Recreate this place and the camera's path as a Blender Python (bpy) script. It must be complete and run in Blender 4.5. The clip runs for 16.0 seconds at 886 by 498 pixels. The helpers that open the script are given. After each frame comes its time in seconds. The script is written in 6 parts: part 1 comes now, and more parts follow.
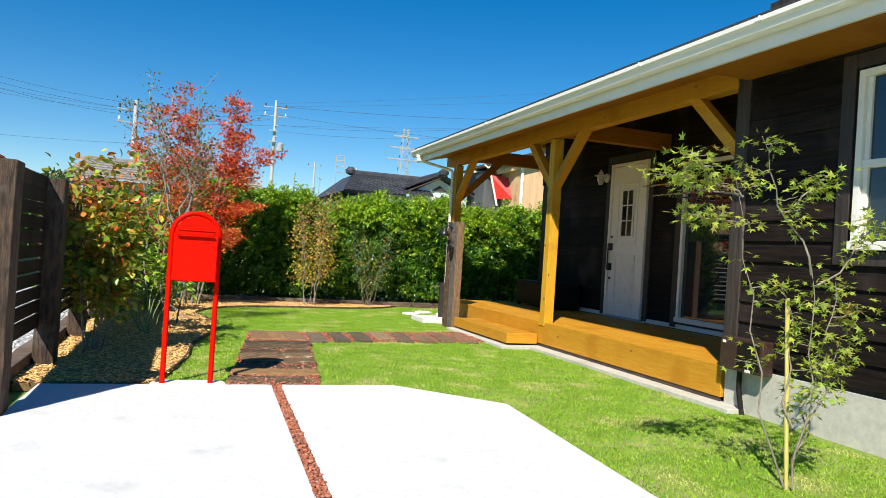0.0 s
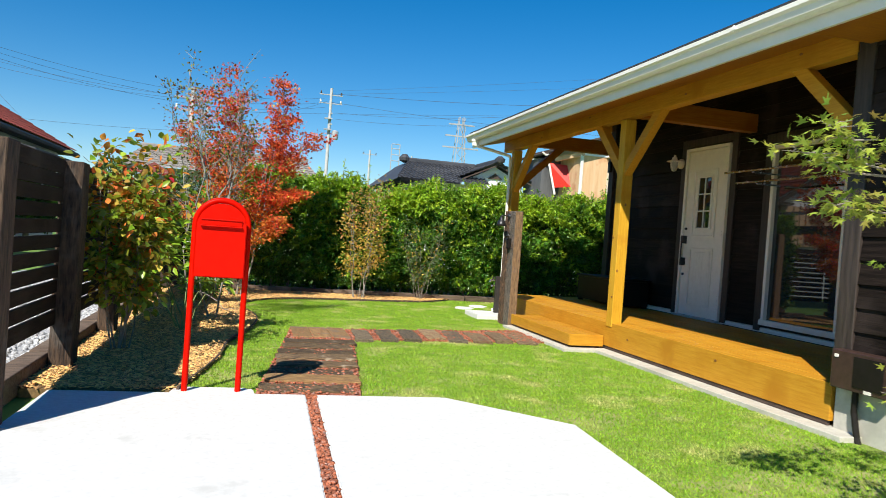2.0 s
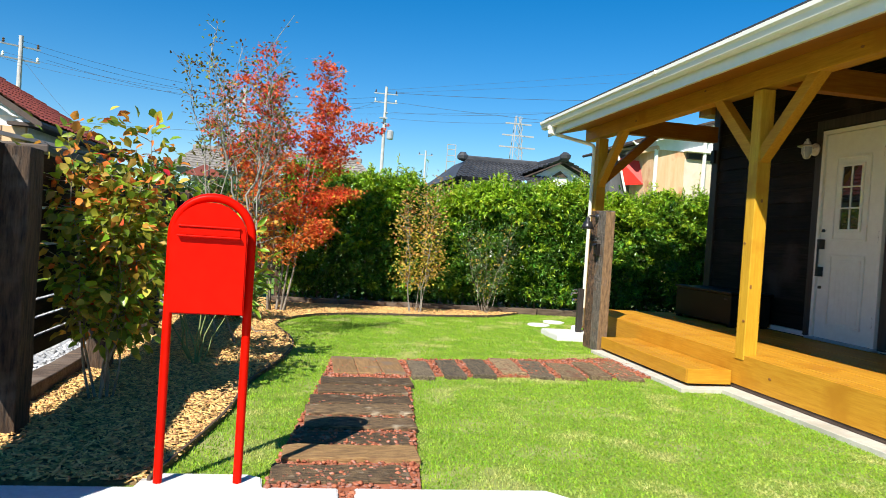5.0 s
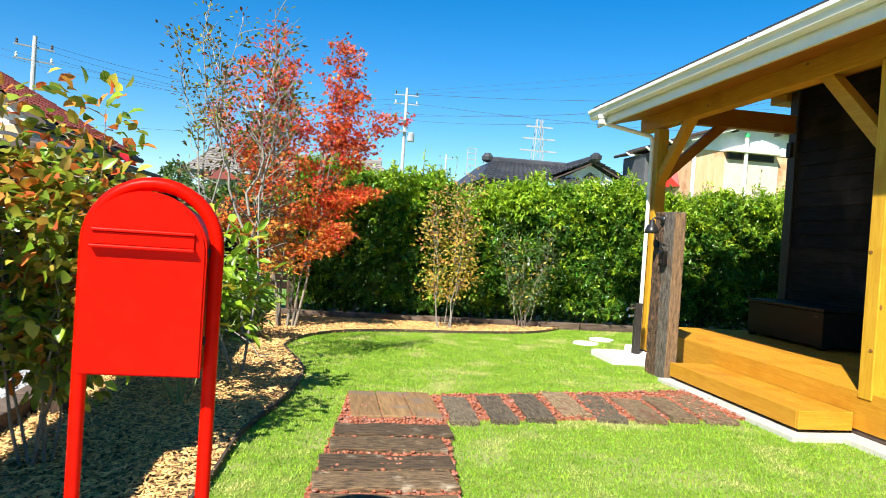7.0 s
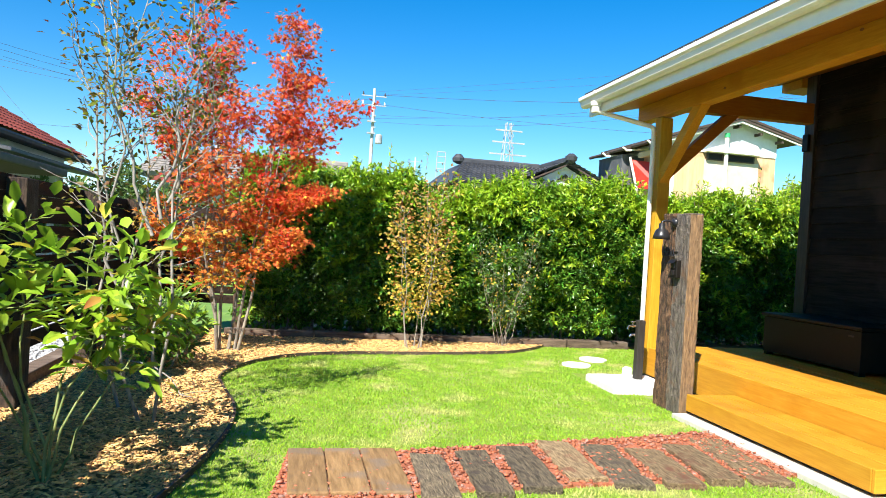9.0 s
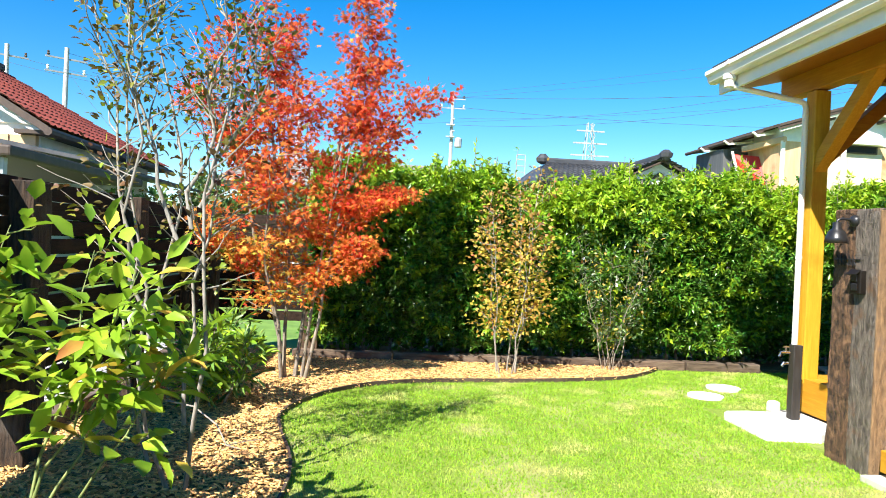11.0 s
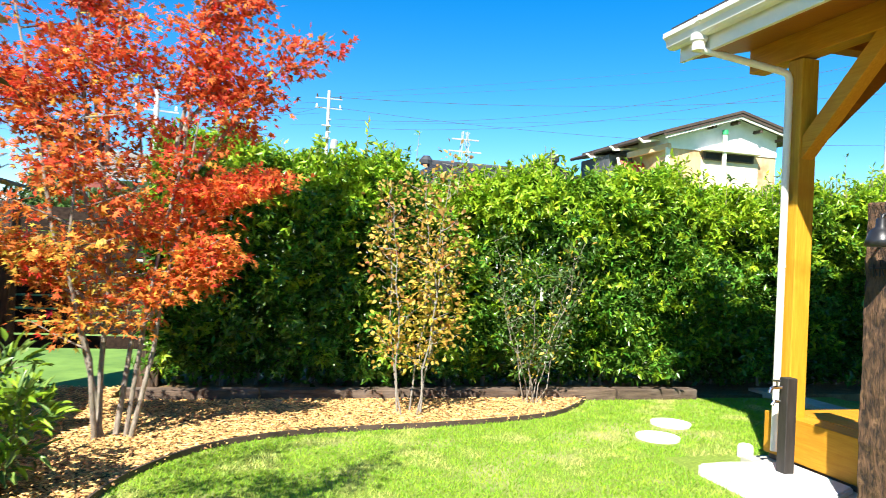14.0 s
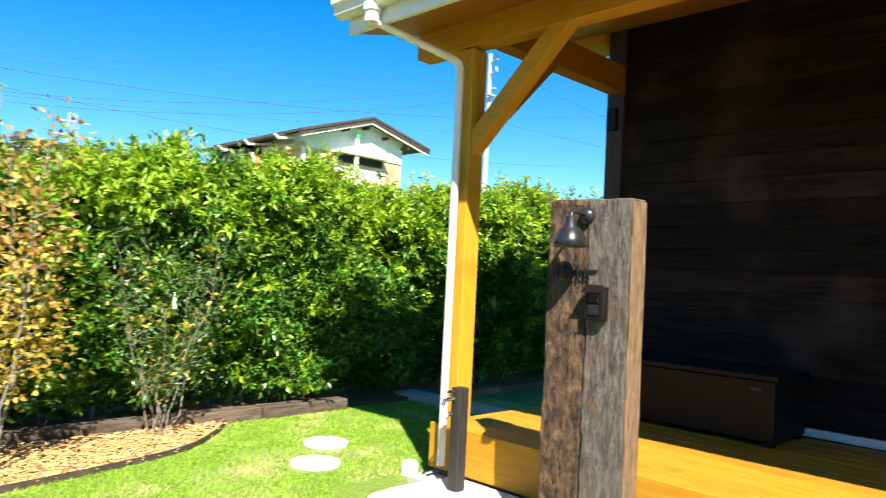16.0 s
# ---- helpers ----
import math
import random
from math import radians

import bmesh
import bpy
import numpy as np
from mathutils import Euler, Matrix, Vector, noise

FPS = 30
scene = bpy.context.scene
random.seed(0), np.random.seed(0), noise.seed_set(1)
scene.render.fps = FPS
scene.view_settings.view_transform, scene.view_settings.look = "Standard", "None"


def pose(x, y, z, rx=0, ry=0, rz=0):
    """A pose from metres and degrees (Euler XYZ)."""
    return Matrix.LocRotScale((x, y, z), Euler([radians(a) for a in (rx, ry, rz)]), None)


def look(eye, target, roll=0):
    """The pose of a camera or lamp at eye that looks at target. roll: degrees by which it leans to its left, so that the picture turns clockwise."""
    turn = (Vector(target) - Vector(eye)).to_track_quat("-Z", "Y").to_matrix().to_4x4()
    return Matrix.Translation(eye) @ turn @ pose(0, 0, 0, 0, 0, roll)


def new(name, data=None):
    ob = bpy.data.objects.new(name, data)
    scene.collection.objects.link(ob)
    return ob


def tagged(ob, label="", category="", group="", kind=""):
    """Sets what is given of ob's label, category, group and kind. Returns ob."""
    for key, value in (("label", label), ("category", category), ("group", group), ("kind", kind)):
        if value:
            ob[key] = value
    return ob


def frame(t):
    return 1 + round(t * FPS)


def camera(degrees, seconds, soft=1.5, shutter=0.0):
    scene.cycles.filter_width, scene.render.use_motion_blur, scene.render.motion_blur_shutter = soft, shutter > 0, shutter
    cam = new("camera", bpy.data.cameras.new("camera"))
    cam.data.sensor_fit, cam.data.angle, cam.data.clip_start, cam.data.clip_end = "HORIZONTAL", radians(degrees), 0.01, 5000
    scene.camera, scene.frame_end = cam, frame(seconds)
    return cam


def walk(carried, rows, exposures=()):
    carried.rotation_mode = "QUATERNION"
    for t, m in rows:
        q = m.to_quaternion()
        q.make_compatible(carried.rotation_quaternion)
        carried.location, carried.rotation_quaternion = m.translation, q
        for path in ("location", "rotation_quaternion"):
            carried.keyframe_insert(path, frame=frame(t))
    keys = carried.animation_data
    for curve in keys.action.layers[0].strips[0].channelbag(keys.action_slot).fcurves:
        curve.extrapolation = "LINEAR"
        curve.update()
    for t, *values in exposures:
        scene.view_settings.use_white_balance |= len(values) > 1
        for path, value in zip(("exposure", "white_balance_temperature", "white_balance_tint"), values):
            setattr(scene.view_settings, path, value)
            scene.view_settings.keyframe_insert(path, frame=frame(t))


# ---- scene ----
cam = camera(63.7, 16.0, soft=0.75, shutter=0.4)
PATH = [
    (0, (-0.013, -0.091, 1.036), (0.661, 1.792, 1.05), 3.7),
    (0.5, (0.032, -0.029, 1.018), (0.673, 1.865, 1.024), 3.9),
    (1, (0.080, 0.127, 1.034), (0.678, 2.035, 1.028), 4.1),
    (1.5, (0.116, 0.326, 1.049), (0.685, 2.243, 1.031), 4.1),
    (2, (0.195, 0.577, 1.071), (0.726, 2.505, 1.043), 4.2),
    (2.5, (0.256, 0.78, 1.088), (0.723, 2.724, 1.052), 4.0),
    (3, (0.293, 1.031, 1.104), (0.724, 2.983, 1.066), 4.0),
    (3.5, (0.335, 1.277, 1.097), (0.782, 3.226, 1.061), 4.0),
    (4, (0.399, 1.554, 1.1), (0.833, 3.506, 1.064), 4.0),
    (6.5, (0.449, 3.053, 1.13), (0.768, 5.027, 1.098), 3.6),
    (7, (0.481, 3.333, 1.118), (0.806, 5.306, 1.091), 3.8),
    (7.5, (0.504, 3.623, 1.137), (0.848, 5.594, 1.112), 3.7),
    (8, (0.526, 3.935, 1.152), (0.888, 5.902, 1.131), 3.5),
    (8.5, (0.584, 4.21, 1.155), (0.974, 6.171, 1.139), 3.5),
    (9, (0.670, 4.465, 1.149), (1.078, 6.423, 1.139), 3.5),
    (9.5, (0.715, 4.736, 1.158), (1.055, 6.707, 1.147), 3.1),
    (10, (0.729, 5.014, 1.178), (0.984, 6.997, 1.167), 2.8),
    (12.5, (0.746, 6.293, 1.166), (0.913, 8.286, 1.162), 2.6),
    (13, (0.719, 6.538, 1.157), (0.964, 8.522, 1.164), 2.7),
    (13.5, (0.743, 6.773, 1.156), (1.152, 8.73, 1.175), 2.8),
    (14, (0.795, 7.04, 1.155), (1.326, 8.968, 1.183), 2.8),
    (14.5, (0.822, 7.25, 1.14), (1.491, 9.134, 1.175), 2.8),
    (15, (0.877, 7.47, 1.152), (1.836, 9.224, 1.203), 2.9),
    (15.5, (0.965, 7.66, 1.137), (2.177, 9.25, 1.205), 2.9),
    (16, (1.042, 7.817, 1.151), (2.448, 9.237, 1.23), 2.9),
]
walk(cam, [(t, look(eye, target, roll)) for t, eye, target, roll in PATH],
     exposures=((0.0, 0.55), (4.0, 0.62), (6.5, 0.96), (9.0, 1.2), (12.5, 1.4), (16.0, 1.34)))

# ---- light ----
SUN = Vector((-0.58, -0.85, 1.0)).normalized()
sun_data = bpy.data.lights.new("sun", "SUN")
sun_data.energy, sun_data.angle, sun_data.color = 5.0, radians(0.5), (1.0, 0.95, 0.86)
sun = new("sun", sun_data)
sun.matrix_world = look(SUN * 60, (0, 0, 0))
world = bpy.data.worlds.new("sky")
scene.world = world
world.use_nodes = True
wn = world.node_tree
sky = wn.nodes.new("ShaderNodeTexSky")
sky.sky_type, sky.sun_disc = "NISHITA", False
sky.sun_elevation = math.asin(SUN.z)
sky.sun_rotation = math.atan2(SUN.x, SUN.y)
sky.altitude, sky.air_density, sky.dust_density, sky.ozone_density = 300, 1.0, 0.0, 4.0
tone = wn.nodes.new("ShaderNodeHueSaturation")
tone.inputs["Saturation"].default_value = 1.42
tone.inputs["Hue"].default_value = 0.499
wn.links.new(sky.outputs[0], tone.inputs["Color"])
wn.links.new(tone.outputs[0], wn.nodes["Background"].inputs[0])
wn.nodes["Background"].inputs[1].default_value = 0.082


# ---- materials ----
def mat(name, c1, c2, rough=0.6, metal=0.0, scale=(8, 8, 8), coarse=1.2, c3=None, cover=0.5, bump=0.2, rnd=0.0, island=0.0, hue=0.0, spec=0.5, trans=0.0, coat=0.0, dist=0.01):
    """Two colours mixed by fine grain, a third in coarse patches, relief, and a change from piece to piece."""
    m = bpy.data.materials.new(name)
    m.use_nodes = True
    nt = m.node_tree
    n, l = nt.nodes, nt.links
    bsdf = n["Principled BSDF"]
    tc, mp = n.new("ShaderNodeTexCoord"), n.new("ShaderNodeMapping")
    mp.inputs["Scale"].default_value = scale
    info = n.new("ShaderNodeObjectInfo")
    off = n.new("ShaderNodeMath")
    off.operation = "MULTIPLY"
    off.inputs[1].default_value = 37.0
    l.new(info.outputs["Random"], off.inputs[0])
    l.new(tc.outputs["Object"], mp.inputs["Vector"])
    if rnd:
        l.new(off.outputs[0], mp.inputs["Location"])
    fine, big = n.new("ShaderNodeTexNoise"), n.new("ShaderNodeTexNoise")
    fine.inputs["Scale"].default_value, fine.inputs["Detail"].default_value, fine.inputs["Roughness"].default_value = 1.0, 7.0, 0.65
    big.inputs["Scale"].default_value, big.inputs["Detail"].default_value = coarse, 4.0
    l.new(mp.outputs[0], fine.inputs["Vector"])
    l.new(tc.outputs["Object"], big.inputs["Vector"])
    ramp = n.new("ShaderNodeValToRGB")
    ramp.color_ramp.elements[0].position, ramp.color_ramp.elements[1].position = 0.35, 0.65
    ramp.color_ramp.elements[0].color, ramp.color_ramp.elements[1].color = (*c1, 1), (*c2, 1)
    l.new(fine.outputs["Fac"], ramp.inputs[0])
    col = ramp.outputs[0]
    if c3:
        r2, mx = n.new("ShaderNodeValToRGB"), n.new("ShaderNodeMixRGB")
        r2.color_ramp.elements[0].position, r2.color_ramp.elements[1].position = 0.68 - 0.3 * cover, 0.82 - 0.3 * cover
        l.new(big.outputs["Fac"], r2.inputs[0])
        l.new(r2.outputs[0], mx.inputs[0])
        l.new(col, mx.inputs[1])
        mx.inputs[2].default_value = (*c3, 1)
        col = mx.outputs[0]
    if rnd or island or hue:
        hsv = n.new("ShaderNodeHueSaturation")
        src = info.outputs["Random"]
        if island or (hue and not rnd):
            src = n.new("ShaderNodeNewGeometry").outputs["Random Per Island"]
        mr = n.new("ShaderNodeMapRange")
        amount = island or rnd
        mr.inputs["To Min"].default_value, mr.inputs["To Max"].default_value = 1 - amount, 1 + amount
        l.new(src, mr.inputs["Value"])
        l.new(mr.outputs[0], hsv.inputs["Value"])
        if hue:
            w, mh = n.new("ShaderNodeTexWhiteNoise"), n.new("ShaderNodeMapRange")
            w.noise_dimensions = "1D"
            mh.inputs["To Min"].default_value, mh.inputs["To Max"].default_value = 0.5 - hue, 0.5 + hue
            l.new(src, w.inputs["W"])
            l.new(w.outputs["Value"], mh.inputs["Value"])
            l.new(mh.outputs[0], hsv.inputs["Hue"])
        l.new(col, hsv.inputs["Color"])
        col = hsv.outputs[0]
    l.new(col, bsdf.inputs["Base Color"])
    rr = n.new("ShaderNodeMapRange")
    rr.inputs["To Min"].default_value, rr.inputs["To Max"].default_value = max(0.02, rough - 0.12), min(1, rough + 0.12)
    l.new(fine.outputs["Fac"], rr.inputs["Value"])
    l.new(rr.outputs[0], bsdf.inputs["Roughness"])
    bsdf.inputs["Metallic"].default_value = metal
    bsdf.inputs["Specular IOR Level"].default_value = spec
    bsdf.inputs["Coat Weight"].default_value = coat
    if bump:
        b = n.new("ShaderNodeBump")
        b.inputs["Strength"].default_value, b.inputs["Distance"].default_value = bump, dist
        l.new(fine.outputs["Fac"], b.inputs["Height"])
        l.new(b.outputs[0], bsdf.inputs["Normal"])
    if trans:
        tr, mix = n.new("ShaderNodeBsdfTranslucent"), n.new("ShaderNodeMixShader")
        l.new(col, tr.inputs["Color"])
        mix.inputs[0].default_value = trans
        l.new(bsdf.outputs[0], mix.inputs[1])
        l.new(tr.outputs[0], mix.inputs[2])
        l.new(mix.outputs[0], n["Material Output"].inputs["Surface"])
    return m


concrete = mat("concrete", (0.58, 0.58, 0.56), (0.68, 0.68, 0.66), 0.85, scale=(30, 30, 30), coarse=2.2, c3=(0.48, 0.48, 0.45), cover=0.22, bump=0.08, dist=0.004)
concrete_wall = mat("concrete_wall", (0.46, 0.44, 0.375), (0.57, 0.55, 0.47), 0.85, scale=(18, 18, 18), coarse=2.0, c3=(0.42, 0.40, 0.33), bump=0.15)
soil = mat("soil", (0.10, 0.062, 0.026), (0.24, 0.145, 0.055), 0.95, scale=(40, 40, 40), coarse=3, c3=(0.30, 0.19, 0.09), bump=0.6)
turf = mat("turf", (0.13, 0.21, 0.02), (0.28, 0.38, 0.045), 0.95, scale=(60, 60, 60), coarse=1.6, c3=(0.36, 0.36, 0.13), cover=0.55, bump=0.8, dist=0.02)
blade_mat = mat("grass_blade", (0.21, 0.40, 0.02), (0.36, 0.55, 0.04), 0.6, scale=(5, 5, 5), coarse=2.4, c3=(0.58, 0.58, 0.19), cover=0.48, bump=0, island=0.28, hue=0.02, trans=0.35)
meadow = mat("meadow", (0.09, 0.18, 0.025), (0.16, 0.28, 0.045), 0.95, scale=(3, 3, 3), coarse=0.2, c3=(0.20, 0.24, 0.07), bump=0.5)
chip_mat = mat("bark_chip", (0.56, 0.30, 0.095), (0.81, 0.52, 0.20), 0.85, scale=(20, 60, 20), coarse=30, c3=(0.30, 0.16, 0.07), cover=0.35, bump=0.3, island=0.55, hue=0.015)
gravel_mat = mat("gravel", (0.42, 0.42, 0.42), (0.60, 0.60, 0.60), 0.9, scale=(60, 60, 60), coarse=30, c3=(0.35, 0.35, 0.36), bump=0.9, island=0.25, dist=0.02)
red_stone = mat("red_stone", (0.23, 0.062, 0.028), (0.44, 0.145, 0.07), 0.85, scale=(50, 50, 50), coarse=40, c3=(0.34, 0.20, 0.16), bump=0.4, island=0.4)
sleeper_mat = mat("sleeper_wood", (0.020, 0.012, 0.007), (0.24, 0.155, 0.075), 0.85, scale=(14, 85, 85), coarse=11, c3=(0.36, 0.29, 0.20), cover=0.3, bump=1.0, rnd=0.45, dist=0.02)
sleeper_post_mat = mat("weathered_post", (0.014, 0.008, 0.005), (0.11, 0.068, 0.04), 0.85, scale=(45, 45, 7), coarse=5, c3=(0.10, 0.08, 0.062), cover=0.3, bump=1.0, rnd=0.25, dist=0.02)
edging_mat = mat("edging_wood", (0.06, 0.038, 0.025), (0.16, 0.11, 0.075), 0.85, scale=(7, 30, 40), coarse=3, c3=(0.17, 0.13, 0.1), bump=0.8, rnd=0.2, dist=0.012)
fence_mat = mat("fence_board", (0.013, 0.008, 0.006), (0.040, 0.026, 0.018), 0.75, scale=(30, 3, 40), coarse=2, c3=(0.045, 0.032, 0.024), bump=0.4, rnd=0.25, spec=0.12)
siding_mat = mat("siding", (0.006, 0.0043, 0.0034), (0.023, 0.016, 0.0125), 0.65, scale=(30, 2.5, 45), coarse=2, c3=(0.034, 0.025, 0.021), bump=0.6, rnd=0.35, dist=0.008, spec=0.10)
trim_mat = mat("dark_trim", (0.018, 0.0125, 0.010), (0.056, 0.040, 0.032), 0.6, scale=(40, 40, 3), coarse=3, bump=0.4, rnd=0.15)
cedar = mat("cedar_y", (0.465, 0.205, 0.013), (0.565, 0.285, 0.026), 0.55, scale=(70, 5, 70), coarse=2.5, c3=(0.44, 0.19, 0.013), bump=0.15, rnd=0.1, dist=0.004, spec=0.22)
cedar_z = mat("cedar_z", (0.48, 0.245, 0.016), (0.60, 0.345, 0.030), 0.55, scale=(70, 70, 5), coarse=2.5, c3=(0.44, 0.19, 0.013), bump=0.15, rnd=0.1, dist=0.004, spec=0.22)
cedar_x = mat("cedar_x", (0.465, 0.205, 0.013), (0.565, 0.285, 0.026), 0.55, scale=(5, 70, 70), coarse=2.5, c3=(0.44, 0.19, 0.013), bump=0.15, rnd=0.1, dist=0.004, spec=0.22)
# Darker cedar copy: soffit shade put into the colour; beams and brace share it.
cedar_dark_shade = mat("cedar_dark_shade", (0.27, 0.095, 0.008), (0.36, 0.145, 0.014), 0.55, scale=(5, 70, 70), coarse=2.5, c3=(0.25, 0.085, 0.008), bump=0.15, rnd=0.1, dist=0.004, spec=0.2)
knot_mat = mat("knot", (0.18, 0.07, 0.015), (0.30, 0.13, 0.03), 0.6, scale=(60, 60, 60), bump=0.1)
white_paint = mat("white_paint", (0.74, 0.70, 0.61), (0.80, 0.765, 0.67), 0.5, scale=(12, 12, 12), bump=0.03)
gutter_mat = mat("white_gutter", (0.76, 0.735, 0.65), (0.80, 0.775, 0.69), 0.35, scale=(5, 5, 5), bump=0.0)
red_paint = mat("red_enamel", (0.58, 0.005, 0.0006), (0.62, 0.007, 0.001), 0.36, scale=(20, 20, 20), bump=0.02, spec=0.07)
black_metal = mat("black_metal", (0.012, 0.012, 0.013), (0.022, 0.022, 0.024), 0.35, metal=0.0, scale=(30, 30, 30), bump=0.05)
black_plastic = mat("dark_box", (0.007, 0.0055, 0.004), (0.013, 0.010, 0.008), 0.5, scale=(20, 20, 20), bump=0.06, spec=0.25)
steel = mat("steel", (0.55, 0.55, 0.56), (0.68, 0.68, 0.7), 0.25, metal=1.0, scale=(40, 40, 40), bump=0.02)
roof_mat = mat("roof_felt", (0.025, 0.025, 0.03), (0.05, 0.05, 0.055), 0.9, scale=(60, 60, 60), bump=0.5)
roof_tile = mat("roof_tile", (0.030, 0.031, 0.036), (0.06, 0.062, 0.07), 0.55, scale=(4, 4, 4), coarse=0.8, c3=(0.075, 0.075, 0.08), bump=0.2, rnd=0.1)
grey_tile = mat("grey_tile", (0.20, 0.18, 0.16), (0.30, 0.27, 0.24), 0.8, scale=(4, 4, 4), coarse=0.8, bump=0.2)
red_roof_mat = mat("red_roof", (0.19, 0.035, 0.022), (0.30, 0.065, 0.042), 0.7, scale=(5, 5, 5), coarse=1, c3=(0.20, 0.05, 0.04), bump=0.2)
plaster = mat("plaster", (0.66, 0.67, 0.68), (0.76, 0.77, 0.78), 0.9, scale=(4, 4, 4), coarse=0.7, c3=(0.62, 0.62, 0.6), bump=0.1)
ochre = mat("ochre_wall", (0.58, 0.34, 0.17), (0.68, 0.45, 0.27), 0.9, scale=(6, 6, 0.8), coarse=1.4, c3=(0.50, 0.20, 0.09), bump=0.1)
tan_siding = mat("tan_siding", (0.58, 0.36, 0.20), (0.66, 0.44, 0.27), 0.7, scale=(3, 3, 3), bump=0.1)
brown_paint = mat("brown_paint", (0.05, 0.032, 0.024), (0.09, 0.06, 0.045), 0.7, scale=(6, 6, 6), bump=0.2)
grey_metal = mat("grey_metal", (0.30, 0.31, 0.33), (0.42, 0.43, 0.45), 0.5, scale=(6, 6, 6), bump=0.05)
bark = mat("bark", (0.16, 0.13, 0.10), (0.36, 0.31, 0.25), 0.9, scale=(60, 60, 18), coarse=8, c3=(0.22, 0.20, 0.14), bump=0.6)
pale_bark = mat("pale_bark", (0.20, 0.18, 0.15), (0.38, 0.35, 0.30), 0.85, scale=(60, 60, 18), coarse=8, c3=(0.24, 0.21, 0.17), bump=0.5)
bamboo = mat("bamboo", (0.50, 0.42, 0.10), (0.62, 0.55, 0.16), 0.45, scale=(30, 30, 4), coarse=5, c3=(0.42, 0.40, 0.12), bump=0.1)
pole_mat = mat("pole_concrete", (0.42, 0.41, 0.40), (0.52, 0.51, 0.50), 0.85, scale=(5, 5, 5), bump=0.1)
wire_mat = mat("wire", (0.05, 0.06, 0.075), (0.08, 0.09, 0.11), 0.6, scale=(5, 5, 5), bump=0)


def leaf_mat(name, c1, c2, hue=0.02, island=0.35, rough=0.42, trans=0.25, spec=0.5, c3=None, coarse=2.0, cover=0.5):
    return mat(name, c1, c2, rough, scale=(5, 5, 5), coarse=coarse, c3=c3, cover=cover, bump=0, island=island, hue=hue, trans=trans, spec=spec)


hedge_leaf = leaf_mat("hedge_leaf", (0.065, 0.165, 0.015), (0.135, 0.29, 0.03), hue=0.03, island=0.6, rough=0.27, trans=0.3, c3=(0.055, 0.14, 0.022))
hedge_tip = leaf_mat("hedge_tip", (0.24, 0.43, 0.022), (0.41, 0.55, 0.03), rough=0.36, trans=0.35, c3=(0.17, 0.33, 0.025))
maple_red = leaf_mat("maple_red", (0.62, 0.075, 0.028), (0.78, 0.20, 0.06), hue=0.016, trans=0.4, rough=0.7, spec=0.12, c3=(0.42, 0.04, 0.026), coarse=3)
maple_orange = leaf_mat("maple_orange", (0.68, 0.17, 0.04), (0.76, 0.33, 0.06), hue=0.025, trans=0.4, rough=0.7, spec=0.12, c3=(0.66, 0.09, 0.035), coarse=4)
dark_leaf = leaf_mat("dark_leaf", (0.11, 0.07, 0.02), (0.18, 0.14, 0.03), hue=0.03, trans=0.25, rough=0.6, c3=(0.17, 0.06, 0.035), coarse=4)
yellow_leaf = leaf_mat("yellow_leaf", (0.52, 0.36, 0.045), (0.62, 0.50, 0.07), hue=0.03, trans=0.35, rough=0.55, c3=(0.48, 0.22, 0.05), coarse=4)
olive_leaf = leaf_mat("olive_leaf", (0.15, 0.21, 0.018), (0.32, 0.35, 0.03), hue=0.04, trans=0.4, c3=(0.36, 0.27, 0.035), coarse=4, cover=0.4)
bright_leaf = leaf_mat("bright_leaf", (0.22, 0.40, 0.025), (0.36, 0.50, 0.04), hue=0.015, trans=0.4, rough=0.35, c3=(0.11, 0.25, 0.02), coarse=4)
rhodo_leaf = leaf_mat("rhodo_leaf", (0.09, 0.18, 0.035), (0.18, 0.28, 0.06), trans=0.2, rough=0.35)
green_maple = leaf_mat("green_maple", (0.24, 0.33, 0.035), (0.40, 0.46, 0.06), hue=0.03, trans=0.4, rough=0.55, c3=(0.30, 0.19, 0.05), coarse=3, cover=0.4)
shrub_leaf = leaf_mat("shrub_leaf", (0.05, 0.11, 0.025), (0.10, 0.17, 0.04), hue=0.02, trans=0.25, rough=0.35)
tree_leaf = leaf_mat("tree_leaf", (0.05, 0.10, 0.02), (0.10, 0.17, 0.03), trans=0.2, rough=0.5)

glass = bpy.data.materials.new("glass")
glass.use_nodes = True
gb = glass.node_tree.nodes["Principled BSDF"]
gb.inputs["Base Color"].default_value = (0.02, 0.025, 0.03, 1)
gb.inputs["Roughness"].default_value, gb.inputs["IOR"].default_value = 0.02, 1.5
gb.inputs["Transmission Weight"].default_value = 0.0
gb.inputs["Specular IOR Level"].default_value = 1.0
green_cap = mat("green_cap", (0.03, 0.35, 0.12), (0.05, 0.45, 0.16), 0.5, bump=0)
awning_mat = mat("red_awning", (0.55, 0.022, 0.010), (0.62, 0.035, 0.016), 0.5, scale=(3, 3, 3), bump=0.05)
white_lid = mat("white_lid", (0.70, 0.70, 0.68), (0.78, 0.78, 0.76), 0.5, scale=(15, 15, 15), bump=0.05)


# ---- building helpers ----
def origin(ob):
    return ob.location + (origin(ob.parent) if ob.parent else Vector())


HERE = [Vector((0, 0, 0))]


def section(x=0.0, y=0.0, z=0.0):
    """Where the zero of the following group of things lies in the place."""
    HERE[0] = Vector((x, y, z))


def thing(name, at, label, category, group="", kind=""):
    ob = new(name)
    ob.empty_display_size = 0.1
    ob.location = Vector(at) + HERE[0]
    return tagged(ob, label, category, group, kind)


